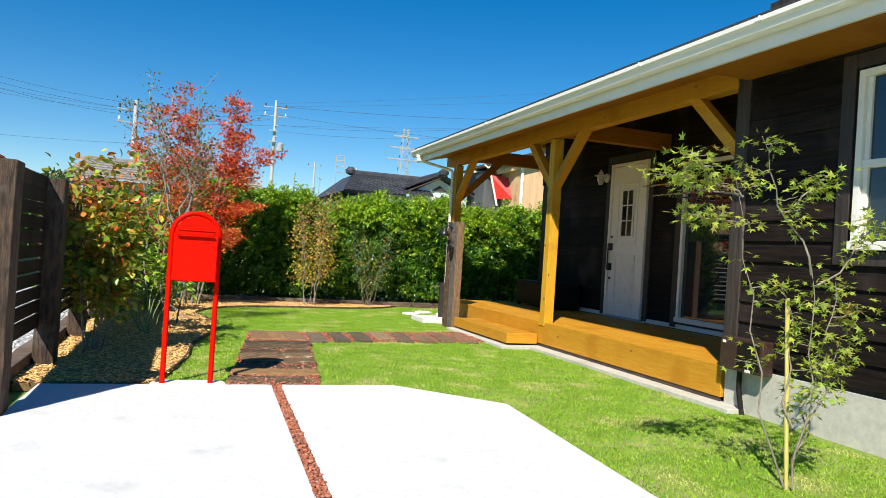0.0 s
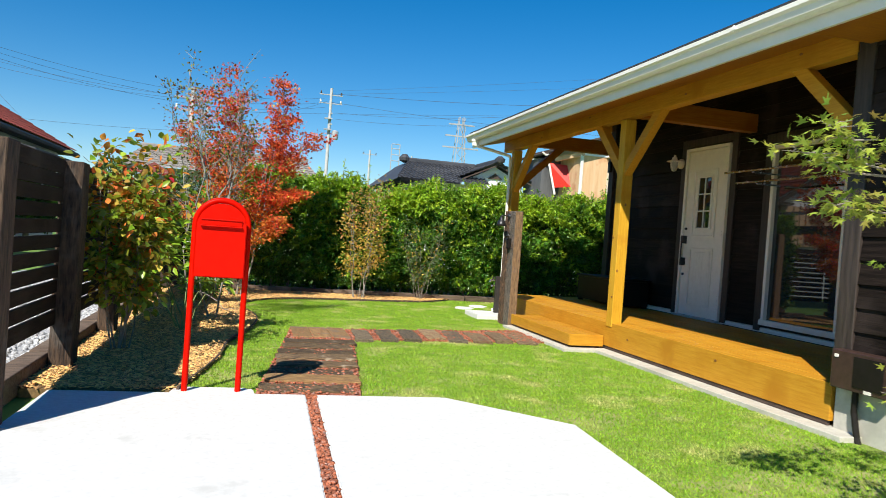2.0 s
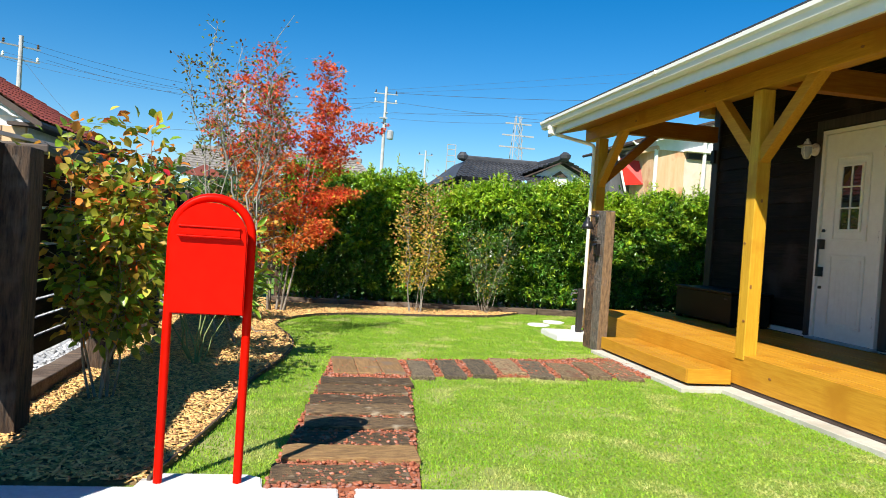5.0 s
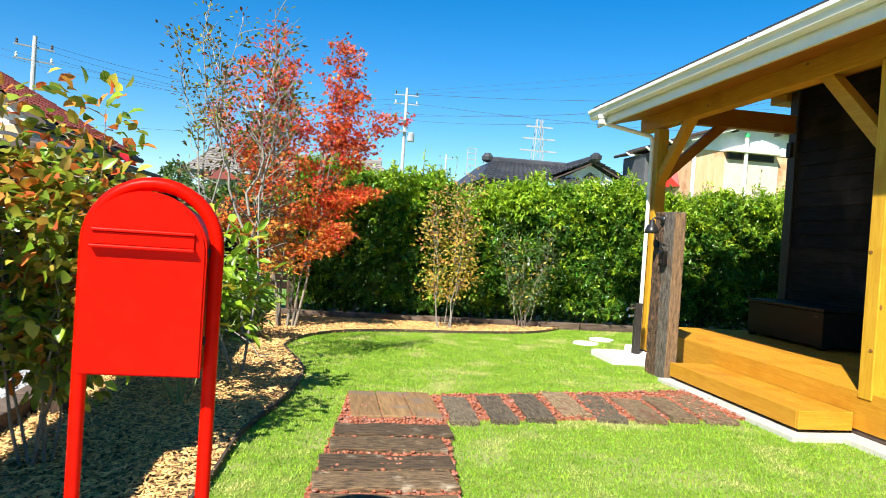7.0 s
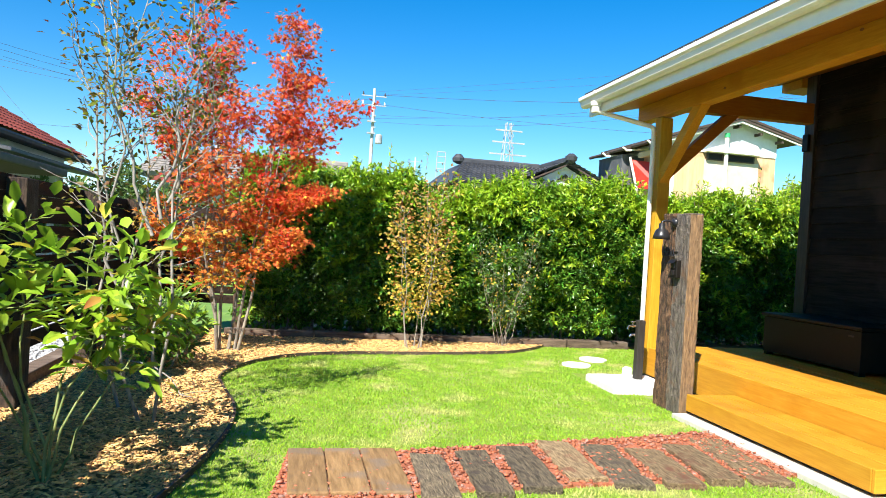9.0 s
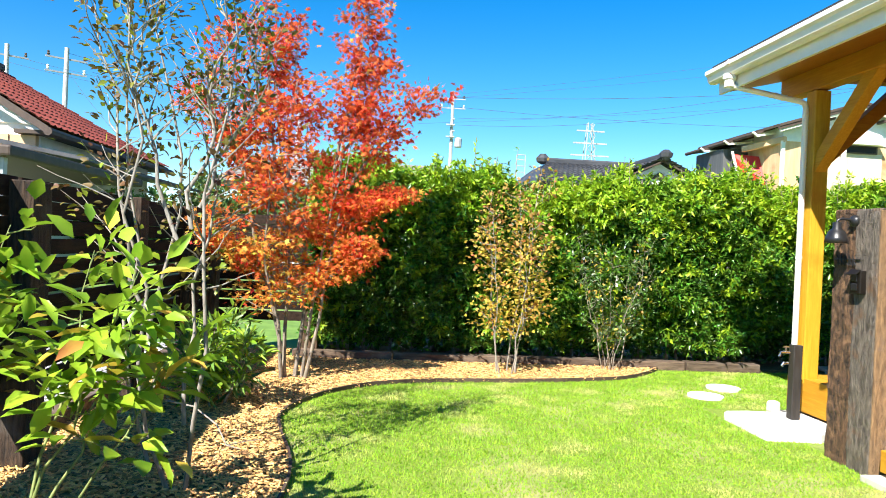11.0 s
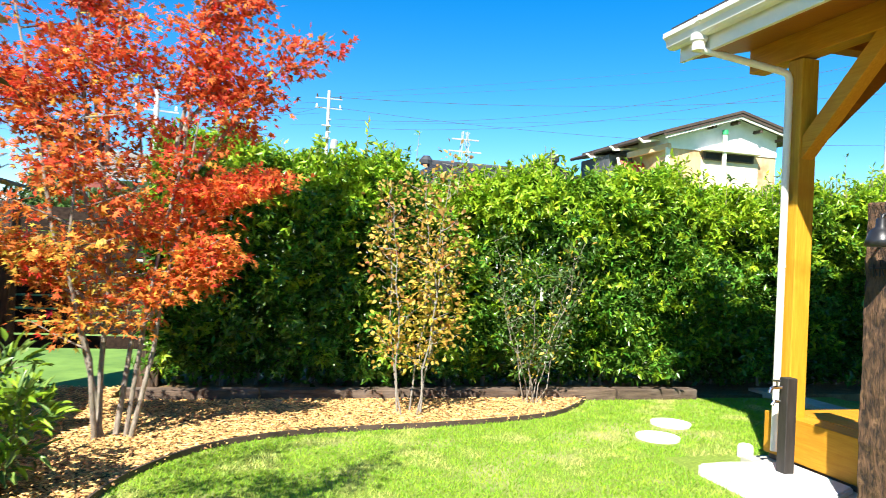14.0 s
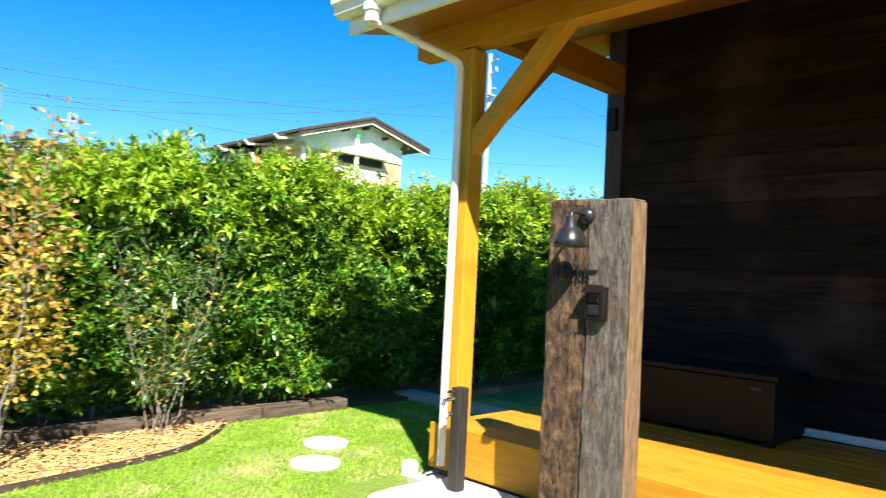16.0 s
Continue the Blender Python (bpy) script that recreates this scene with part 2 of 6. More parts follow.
def part(name, bm, material, parent=None, label="", smooth=False):
    """Links a bmesh, drawn in metres of its section, as one mesh under a thing or a part."""
    bmesh.ops.translate(bm, verts=bm.verts, vec=HERE[0] - (origin(parent) if parent else Vector()))
    bmesh.ops.recalc_face_normals(bm, faces=bm.faces)
    if smooth:
        for face in bm.faces:
            if len(face.verts) > 4:
                for edge in face.edges:
                    edge.smooth = False
    me = bpy.data.meshes.new(name)
    bm.to_mesh(me)
    bm.free()
    me.materials.append(material)
    if smooth:
        me.shade_smooth()
    ob = new(name, me)
    ob.parent = parent
    return tagged(ob, label)


def slab(lo, hi, bevel=0.0, bm=None):
    """A box from corner to corner, with softened edges."""
    b = bmesh.new()
    lo, hi = Vector(lo), Vector(hi)
    bmesh.ops.create_cube(b, size=1.0, matrix=Matrix.Translation((lo + hi) / 2) @ Matrix.Diagonal((*(hi - lo), 1)))
    if bevel:
        bmesh.ops.bevel(b, geom=b.edges[:], offset=bevel, segments=2, affect="EDGES", profile=0.5)
    return b if bm is None else joined(bm, b)


def joined(bm, b):
    me = bpy.data.meshes.new("tmp")
    b.to_mesh(me)
    b.free()
    bm.from_mesh(me)
    bpy.data.meshes.remove(me)
    return bm


def beam(a, b, w, h, bevel=0.004, up=(0, 0, 1)):
    """A squared timber from a to b, w across and h high."""
    a, b = Vector(a), Vector(b)
    d = b - a
    q = d.to_track_quat("Y", "Z").to_matrix().to_4x4()
    bm = bmesh.new()
    bmesh.ops.create_cube(bm, size=1.0, matrix=Matrix.Translation((a + b) / 2) @ q @ Matrix.Diagonal((w, d.length, h, 1)))
    if bevel:
        bmesh.ops.bevel(bm, geom=bm.edges[:], offset=bevel, segments=2, affect="EDGES", profile=0.5)
    return bm


def rod(points, radii, sides=8, bm=None):
    """A tapered tube through points."""
    bm = bm or bmesh.new()
    pts = [Vector(p) for p in points]
    if isinstance(radii, (int, float)):
        radii = [radii] * len(pts)
    rings = []
    ref = Vector((0.31, 0.95, 0.05))
    for i, p in enumerate(pts):
        d = (pts[min(i + 1, len(pts) - 1)] - pts[max(i - 1, 0)]).normalized()
        u = d.cross(ref)
        if u.length < 0.05:
            u = d.cross(Vector((1, 0, 0)))
        u.normalize()
        v = d.cross(u)
        rings.append([bm.verts.new(p + (u * math.cos(k * math.tau / sides) + v * math.sin(k * math.tau / sides)) * radii[i]) for k in range(sides)])
    for r, s in zip(rings, rings[1:]):
        for k in range(sides):
            bm.faces.new((r[k], r[(k + 1) % sides], s[(k + 1) % sides], s[k]))
    bm.faces.new(rings[0][::-1])
    bm.faces.new(rings[-1])
    return bm


def turned(profile, at, sides=24, bm=None):
    """A round body from (radius, height) pairs."""
    return rod([Vector(at) + Vector((0, 0, z)) for r, z in profile], [max(r, 0.0005) for r, z in profile], sides, bm)


def sheet(outline, z0, z1, bm=None):
    """A flat plate of any outline between two heights."""
    bm = bm or bmesh.new()
    f = bm.faces.new([bm.verts.new((x, y, z1)) for x, y in outline])
    g = bmesh.ops.extrude_face_region(bm, geom=[f])
    bmesh.ops.translate(bm, verts=[e for e in g["geom"] if isinstance(e, bmesh.types.BMVert)], vec=(0, 0, z0 - z1))
    return bm


def soup(name, verts, faces, material, parent=None, label="", smooth=False):
    """One mesh from arrays, in world metres."""
    me = bpy.data.meshes.new(name)
    verts = np.asarray(verts, dtype=float)
    if parent:
        verts = verts - np.array(origin(parent))
    faces = np.asarray(faces, dtype=np.int32)
    k = faces.shape[1]
    me.vertices.add(len(verts))
    me.vertices.foreach_set("co", verts.ravel())
    me.loops.add(faces.size)
    me.loops.foreach_set("vertex_index", faces.ravel())
    me.polygons.add(len(faces))
    me.polygons.foreach_set("loop_start", np.arange(0, faces.size, k, dtype=np.int32))
    me.update(calc_edges=True)
    me.validate()
    me.materials.append(material)
    if smooth:
        me.shade_smooth()
    ob = new(name, me)
    ob.parent = parent
    return tagged(ob, label)


LANCE = (np.array([[0, 0, 0], [0.35, 0.5, 0.10], [0.75, 0.34, 0.04], [1, 0, -0.12], [0.75, -0.34, 0.04], [0.35, -0.5, 0.10], [0.5, 0, 0.0]]),
         np.array([[0, 6, 1], [1, 6, 2], [2, 6, 3], [3, 6, 4], [4, 6, 5], [5, 6, 0]]))
SLIM = (np.array([[0, 0, 0.0], [0.42, 0.5, 0.09], [1, 0, -0.12], [0.42, -0.5, 0.09], [0.5, 0, 0.0]]), np.array([[0, 4, 1], [1, 4, 2], [2, 4, 3], [3, 4, 0]]))
_angles = [0, 28, 52, 80, 104, 138, 180, 222, 256, 280, 308, 332]
_radii = [1, 0.34, 0.9, 0.3, 0.62, 0.22, 0.12, 0.22, 0.62, 0.3, 0.9, 0.34]
PALM = (np.array([[0.0, 0, 0.05]] + [[r * math.cos(radians(a)), r * math.sin(radians(a)), -0.16 * r * r] for a, r in zip(_angles, _radii)]),
        np.array([[0, 1 + i, 1 + (i + 1) % 12] for i in range(12)]))


def leaves(name, rng, spots, heads, length, width, material, parent, shape=LANCE, spread=0.2, flat=0.5, label=""):
    """Many leaves: each at a spot, pointing along its heading, with a random roll; flat: how far they lie level."""
    base, faces = shape
    n = len(spots)
    d = heads / np.maximum(np.linalg.norm(heads, axis=1, keepdims=True), 1e-6)
    up = rng.normal(0, 1, (n, 3)) * (1 - flat)
    up[:, 2] += flat * 1.5
    s = np.cross(up, d)
    s /= np.maximum(np.linalg.norm(s, axis=1, keepdims=True), 1e-6)
    u = np.cross(d, s)
    ln = length * rng.uniform(1 - spread, 1 + spread, n)[:, None, None]
    wd = width * rng.uniform(1 - spread, 1 + spread, n)[:, None, None]
    v = spots[:, None, :] + ln * (base[None, :, :1] * d[:, None, :]) + wd * (base[None, :, 1:2] * s[:, None, :]) + ln * base[None, :, 2:] * u[:, None, :]
    k = len(base)
    f = (np.arange(n) * k)[:, None, None] + faces[None]
    ob = soup(name, v.reshape(-1, 3), f.reshape(-1, faces.shape[1]), material, parent, label)
    ob["kind"] = "stuff"
    return ob


def pebbles(name, rng, spots, size, material, parent=None, squash=0.6, label=""):
    """Small uneven stones."""
    ico = bmesh.new()
    bmesh.ops.create_icosphere(ico, subdivisions=1, radius=1.0)
    iv = np.array([v.co for v in ico.verts])
    jf = np.array([[v.index for v in f.verts] for f in ico.faces])
    ico.free()
    low = np.array([[1, 0, 0], [-1, 0, 0], [0, 1, 0], [0, -1, 0], [0, 0, 1], [0, 0, -1], [0.6, 0.6, 0.5], [-0.6, 0.5, 0.6], [-0.5, -0.7, 0.5], [0.6, -0.6, 0.55], [0.5, 0.5, -0.5], [-0.5, -0.5, -0.5]], dtype=float)
    n = len(spots)
    s = size * rng.uniform(0.6, 1.3, (n, 1, 1)) * rng.uniform(0.7, 1.3, (n, 1, 3))
    v = iv[None] * (1 + rng.uniform(-0.22, 0.22, (n, len(iv), 1)))
    v = v * s
    v[:, :, 2] *= squash
    a = rng.uniform(0, math.tau, n)
    c, sn = np.cos(a)[:, None], np.sin(a)[:, None]
    v = np.stack([v[:, :, 0] * c - v[:, :, 1] * sn, v[:, :, 0] * sn + v[:, :, 1] * c, v[:, :, 2]], axis=2) + spots[:, None, :]
    f = (np.arange(n) * len(iv))[:, None, None] + jf[None]
    ob = soup(name, v.reshape(-1, 3), f.reshape(-1, 3), material, parent, label)
    ob["kind"] = "stuff"
    return ob


def inside(xy, outline):
    """Which points lie in an outline."""
    x, y = xy[:, 0], xy[:, 1]
    r = np.zeros(len(xy), dtype=bool)
    for (x0, y0), (x1, y1) in zip(outline, outline[1:] + outline[:1]):
        c = ((y0 > y) != (y1 > y)) & (x < (x1 - x0) * (y - y0) / (y1 - y0 + 1e-12) + x0)
        r ^= c
    return r


def smooth_line(pts, n=8):
    """A smooth line through points."""
    out = []
    for i in range(len(pts) - 1):
        p0, p1, p2, p3 = (Vector(pts[max(0, min(len(pts) - 1, i + k))]) for k in (-1, 0, 1, 2))
        for j in range(n):
            t = j / n
            out.append(0.5 * ((2 * p1) + (p2 - p0) * t + (2 * p0 - 5 * p1 + 4 * p2 - p3) * t * t + (3 * p1 - p0 - 3 * p2 + p3) * t ** 3))
    out.append(Vector(pts[-1]))
    return [tuple(v) for v in out]


def worn_timber(lo, hi, seed, cuts=6, wear=0.006):
    """A sleeper: a squared timber with chipped, uneven faces."""
    bm = slab(lo, hi, 0.008)
    long = max(range(3), key=lambda i: hi[i] - lo[i])
    size = hi[long] - lo[long]
    for k in range(1, cuts):
        co, no = [0, 0, 0], [0, 0, 0]
        co[long], no[long] = lo[long] + size * k / cuts, 1
        bmesh.ops.bisect_plane(bm, geom=bm.verts[:] + bm.edges[:] + bm.faces[:], plane_co=co, plane_no=no)
    for v in bm.verts:
        p = Vector((v.co.x * 9 + seed * 3.7, v.co.y * 9, v.co.z * 9))
        v.co += (Vector(noise.noise_vector(p)) + 0.6 * Vector(noise.noise_vector(p * 4))) * wear
    return bm


# ---- ground ----
LAWN_LEFT = smooth_line([(-0.16, 5.30), (0.03, 6.40), (0.10, 7.30), (0.27, 8.08), (0.36, 8.80), (0.34, 9.35), (0.20, 10.0), (0.16, 10.4), (0.30, 10.9), (0.66, 11.40), (1.22, 11.68), (2.24, 11.84), (3.04, 12.06), (3.45, 12.38), (3.72, 12.72)])
BED = LAWN_LEFT + [(3.72, 12.76), (-0.12, 12.76), (-0.12, 13.2), (-1.05, 13.2), (-1.05, 5.30)]
PAD = [(-0.89, 5.26), (1.55, 5.18), (2.19, 4.50), (2.05, 2.64), (2.0, -6.0), (-1.6, -6.0), (-0.95, 3.6)]

gm = bmesh.new()
sheet([(-400, -400), (400, -400), (400, 900), (-400, 900)], -0.5, -0.06, gm)
tagged(part("ground", gm, meadow), "dry grassy ground reaching to the horizon", "ground", kind="structure")
lm = bmesh.new()
sheet(LAWN_LEFT + [(3.72, 12.76), (6.4, 12.76), (6.4, 10.9), (4.1, 10.9), (4.1, -6.0), (-2.2, -6.0), (-0.9, 3.6), (-0.9, 5.26)], -0.055, -0.012, lm)
lawn = tagged(part("lawn", lm, turf), "mown bright green lawn with pale dry patches", "lawn", kind="structure")
bm = bmesh.new()
sheet(BED, -0.054, 0.0, bm)
bark_bed = tagged(part("bark_bed", bm, soil), "planting bed of soil covered in bark chips", "flower bed", kind="structure")
hm = bmesh.new()
sheet([(-0.02, 12.80), (9.6, 12.80), (9.6, 14.6), (-0.02, 14.6)], -0.055, 0.01, hm)
tagged(part("hedge_soil", hm, soil), "dark soil under the hedge", "soil", kind="structure")
gv = bmesh.new()
sheet([(-3.5, -6.0), (-1.06, -6.0), (-1.06, 13.2), (-3.5, 14.5)], -0.05, 0.0, gv)
gravel_yard = tagged(part("gravel_yard", gv, gravel_mat), "pale grey gravel yard behind the fence", "gravel", kind="structure")

# the concrete pad in two slabs with a strip of red stones between
def pad_line(y):
    return 0.586 + (y - 2.9) * 0.0324
left = [(-0.89, 5.26), (-0.21, 5.235), (-0.19, 5.37), (-0.13, 5.40), (0.24, 5.385), (0.30, 5.345), (0.31, 5.225), (pad_line(5.2) - 0.034, 5.212), (pad_line(-6) - 0.034, -6.0), (-1.6, -6.0), (-0.95, 3.6)]
right = [(pad_line(5.2) + 0.034, 5.21), (1.55, 5.18), (2.19, 4.50), (2.05, 2.64), (2.0, -6.0), (pad_line(-6) + 0.034, -6.0)]
for o, lab in ((left, "pale trowelled concrete slab under the mailbox"), (right, "pale trowelled concrete slab with a clipped corner")):
    b = bmesh.new()
    sheet(o, -0.05, 0.006, b)
    bmesh.ops.bevel(b, geom=[e for e in b.edges if all(v.co.z > 0 for v in e.verts)], offset=0.006, segments=2, affect="EDGES")
    tagged(part("pavement", b, concrete), lab, "concrete slab", kind="structure")
rng = np.random.default_rng(3)
yy = rng.uniform(-1.0, 5.2, 2300)
strip = np.stack([pad_line(yy) + rng.uniform(-0.03, 0.03, len(yy)), yy, rng.uniform(-0.009, 0.001, len(yy))], 1)
b = bmesh.new()
sheet([(pad_line(5.2) - 0.034, 5.21), (pad_line(5.2) + 0.034, 5.21), (pad_line(-6) + 0.034, -6), (pad_line(-6) - 0.034, -6)], -0.05, -0.008, b)
drain = tagged(part("stone_strip", b, red_stone), "narrow joint filled with crushed red stones", "gravel strip", kind="structure")
pebbles("stones", rng, strip, 0.011, red_stone, drain)

# ---- bed edging, bark and grass ----
def ribbon(line, thick, z0, z1):
    bm = bmesh.new()
    rows = []
    for i, (x, y) in enumerate(line):
        a, c = Vector(line[max(i - 1, 0)]), Vector(line[min(i + 1, len(line) - 1)])
        n = (c - a).normalized()
        n = Vector((-n.y, n.x)) * thick / 2
        rows.append([bm.verts.new((x + s * n.x, y + s * n.y, z)) for s, z in ((-1, z0), (-1, z1), (1, z1), (1, z0))])
    for r, s in zip(rows, rows[1:]):
        for k in range(3):
            bm.faces.new((r[k], r[k + 1], s[k + 1], s[k]))
    bm.faces.new(rows[0])
    bm.faces.new(rows[-1][::-1])
    return bm
tagged(part("bed_edging", ribbon(LAWN_LEFT, 0.015, -0.03, 0.024), brown_paint), "thin dark brown curved lawn edging strip", "edging", kind="structure")

rng = np.random.default_rng(5)
xy = np.stack([rng.uniform(-1.05, 3.75, 110000), rng.uniform(5.3, 13.2, 110000)], 1)
xy = xy[inside(xy, BED)][:36000]
n = len(xy)
ang, tilt = rng.uniform(0, math.tau, n), rng.normal(0, 0.2, (n, 2))
L, W, H = rng.uniform(0.018, 0.065, n), rng.uniform(0.005, 0.013, n), rng.uniform(0.0012, 0.003, n)
cube = np.array([[-1, -0.7, -1], [0.8, -1, -1], [1, 0.8, -1], [-0.8, 1, -1], [-1, -0.7, 1], [0.8, -1, 1], [1, 0.8, 1], [-0.8, 1, 1]], float)
v = cube[None] * np.stack([L, W, H], 1)[:, None, :] * (0.5 * np.array([1, 1, 2]))
z = v[:, :, 2] + v[:, :, 0] * tilt[:, :1] + v[:, :, 1] * tilt[:, 1:]
c, s = np.cos(ang)[:, None], np.sin(ang)[:, None]
v = np.stack([v[:, :, 0] * c - v[:, :, 1] * s + xy[:, :1], v[:, :, 0] * s + v[:, :, 1] * c + xy[:, 1:], z + 0.006 + rng.uniform(0, 0.016, n)[:, None]], 2)
cf = np.array([[4, 5, 6, 7], [0, 1, 5, 4], [1, 2, 6, 5], [2, 3, 7, 6], [3, 0, 4, 7]])
chips = soup("bark_chips", v.reshape(-1, 3), ((np.arange(n) * 8)[:, None, None] + cf[None]).reshape(-1, 4), chip_mat, bark_bed)
chips["kind"] = "stuff"

PATH_A = [(0.31, 5.22), (0.99, 5.22), (1.28, 7.59), (1.28, 7.70), (3.50, 7.90), (3.50, 8.78), (1.28, 8.34), (0.70, 8.34), (0.62, 7.58)]
def grass(name, rng, count, box, size):
    xy = np.stack([rng.uniform(box[0], box[1], count), rng.uniform(box[2], box[3], count)], 1)
    lawn_line = LAWN_LEFT + [(3.72, 12.76), (6.0, 12.7), (5.6, 10.9), (4.0, 10.9), (4.0, 10.0), (3.58, 9.95), (3.57, 9.4), (3.55, 7.4), (3.88, 7.35), (3.86, 0.5), (2.05, 0.5), (2.06, 2.64), (2.2, 4.5), (1.56, 5.2), (-0.1, 5.26)]
    keep = inside(xy, lawn_line) & ~inside(xy, PATH_A)
    keep &= ~((xy[:, 0] > 3.35) & (xy[:, 0] < 4.1) & (xy[:, 1] > 10.0) & (xy[:, 1] < 10.95))
    for cx, cy in ((3.55, 11.35), (3.88, 11.70)):
        keep &= ((xy[:, 0] - cx) ** 2 + (xy[:, 1] - cy) ** 2) > 0.15 ** 2
    xy = xy[keep]
    n = len(xy)
    a = rng.uniform(0, math.tau, n)
    h = size * rng.uniform(0.5, 1.3, n)
    lean = rng.normal(0, 0.5, (n, 2)) * h[:, None]
    w = 0.004
    base = np.stack([xy[:, 0], xy[:, 1], np.full(n, -0.014)], 1)
    d = np.stack([np.cos(a) * w, np.sin(a) * w, np.zeros(n)], 1)
    tip = base + np.stack([lean[:, 0], lean[:, 1], h], 1)
    v = np.stack([base - d, base + d, tip], 1)
    ob = soup(name, v.reshape(-1, 3), np.arange(n * 3).reshape(-1, 3), blade_mat, lawn)
    ob["kind"] = "stuff"
grass("grass", np.random.default_rng(7), 260000, (-0.2, 4.2, 1.5, 9.5), 0.016)
grass("grass", np.random.default_rng(8), 130000, (-0.1, 6.0, 9.5, 12.8), 0.019)

# gravel outside the fence
rng = np.random.default_rng(11)
n = 9000
pebbles("gravel_stones", rng, np.stack([rng.uniform(-3.5, -1.08, n), rng.uniform(3.0, 13.2, n), rng.uniform(-0.002, 0.01, n)], 1), 0.022, gravel_mat, gravel_yard)

# ---- garden path of sleepers in red stones ----
b = bmesh.new()
sheet(PATH_A, -0.054, 0.004, b)
path = tagged(part("garden_path", b, red_stone), "garden path of old sleepers laid in red stones", "path", kind="structure")
rng = np.random.default_rng(13)
xy = np.stack([rng.uniform(0.3, 3.5, 16000), rng.uniform(5.2, 8.8, 16000)], 1)
xy = xy[inside(xy, PATH_A)][:8200]
pebbles("stones", rng, np.column_stack([xy, rng.uniform(0.004, 0.017, len(xy))]), 0.0115, red_stone, path)
pale_sleeper = mat("pale_sleeper", (0.10, 0.062, 0.03), (0.40, 0.285, 0.155), 0.85, scale=(85, 14, 85), coarse=9, c3=(0.20, 0.09, 0.05), cover=0.4, bump=1.0, rnd=0.25, dist=0.02)
grey_timber = mat("grey_timber", (0.045, 0.034, 0.022), (0.27, 0.21, 0.13), 0.85, scale=(85, 14, 85), coarse=9, c3=(0.10, 0.075, 0.055), cover=0.4, bump=1.0, rnd=0.25, dist=0.02)
tan_sleeper = mat("tan_sleeper", (0.16, 0.085, 0.032), (0.40, 0.24, 0.095), 0.85, scale=(12, 80, 80), coarse=9, c3=(0.22, 0.12, 0.05), cover=0.4, bump=0.8, dist=0.015)
random.seed(4)
for k in range(8):
    y = 5.315 + 0.279 * k
    x0 = 0.345 + 0.272 * k / 1.98 * 0.275 + random.uniform(-0.025, 0.025)
    x1 = 0.985 + 0.272 * k / 1.98 * 0.262 + random.uniform(-0.03, 0.03)
    b = worn_timber((x0, -0.112, -0.05), (x1, 0.112 + random.uniform(-0.008, 0.008), 0.02 + random.uniform(-0.006, 0.010)), k, 9, 0.008)
    bmesh.ops.transform(b, verts=b.verts, matrix=pose(0, y + 0.07, 0, 0, 0, random.uniform(-0.6, 1.2)))
    part("sleeper", b, tan_sleeper if k == 1 else sleeper_mat, path)
corner_wood = mat("square_sleeper", (0.17, 0.095, 0.035), (0.32, 0.19, 0.08), 0.8, scale=(40, 5, 40), coarse=5, c3=(0.20, 0.14, 0.09), bump=0.5, rnd=0.15)
for i in range(3):
    part("sleeper", worn_timber((0.70 + i * 0.192, 7.66, -0.05), (0.70 + i * 0.192 + 0.187, 8.34, 0.022), 30 + i, 4, 0.003), corner_wood, path)
# the row to the step: near end, far end, width
ROW = [(1.39, 7.58, 1.43, 8.22, 0.18), (1.66, 7.63, 1.69, 8.28, 0.18), (1.91, 7.69, 1.96, 8.37, 0.19), (2.19, 7.81, 2.24, 8.48, 0.20), (2.41, 7.73, 2.50, 8.43, 0.20), (2.69, 7.72, 2.75, 8.34, 0.21), (2.94, 7.76, 3.01, 8.40, 0.18), (3.21, 7.75, 3.31, 8.59, 0.22)]
for i, (xa, ya, xb, yb, w) in enumerate(ROW):
    half = math.hypot(xb - xa, yb - ya) / 2
    b = worn_timber((-w / 2, -half, -0.05), (w / 2, half, 0.024 + random.uniform(-0.008, 0.012)), 50 + i, 9, 0.009)
    bmesh.ops.transform(b, verts=b.verts, matrix=pose((xa + xb) / 2, (ya + yb) / 2, 0, 0, 0, -math.degrees(math.atan2(xb - xa, yb - ya))))
    part("sleeper", b, grey_timber if i in (0, 1, 2, 4) else pale_sleeper, path)

# ---- fence ----
POSTS = [4.42, 6.02, 7.64, 9.24, 10.80, 12.35]
fence = thing("fence", (-0.95, 2.0, 0), "dark stained fence of horizontal boards between sleeper posts", "fence")
for i, y in enumerate(POSTS):
    part("post", worn_timber((-1.05, y - 0.10, -0.05), (-0.905, y + 0.10, 1.40 + 0.015 * (i % 3)), 70 + i, 8, 0.008), sleeper_post_mat, fence)
part("post", worn_timber((-0.95, 12.72, -0.05), (-0.81, 12.92, 1.42), 80, 8, 0.008), sleeper_post_mat, fence)
part("post", worn_timber((0.0, 13.2, -0.05), (0.16, 13.36, 1.42), 81, 8, 0.008), sleeper_post_mat, fence)
zs = [(0.30, 0.399)] + [(0.4165 + i * 0.1025, 0.502 + i * 0.1025) for i in range(7)] + [(1.134, 1.222), (1.228, 1.318), (1.322, 1.42)]
ends = POSTS + [13.30]
for a, c in zip(ends, ends[1:]):
    for z0, z1 in zs:
        part("board", slab((-1.045, a + 0.02, z0), (-1.022, c - 0.02, z1), 0.002), fence_mat, fence)
for z0, z1 in zs:
    part("board", slab((-1.02, 13.305, z0), (0.06, 13.328, z1), 0.002), fence_mat, fence)
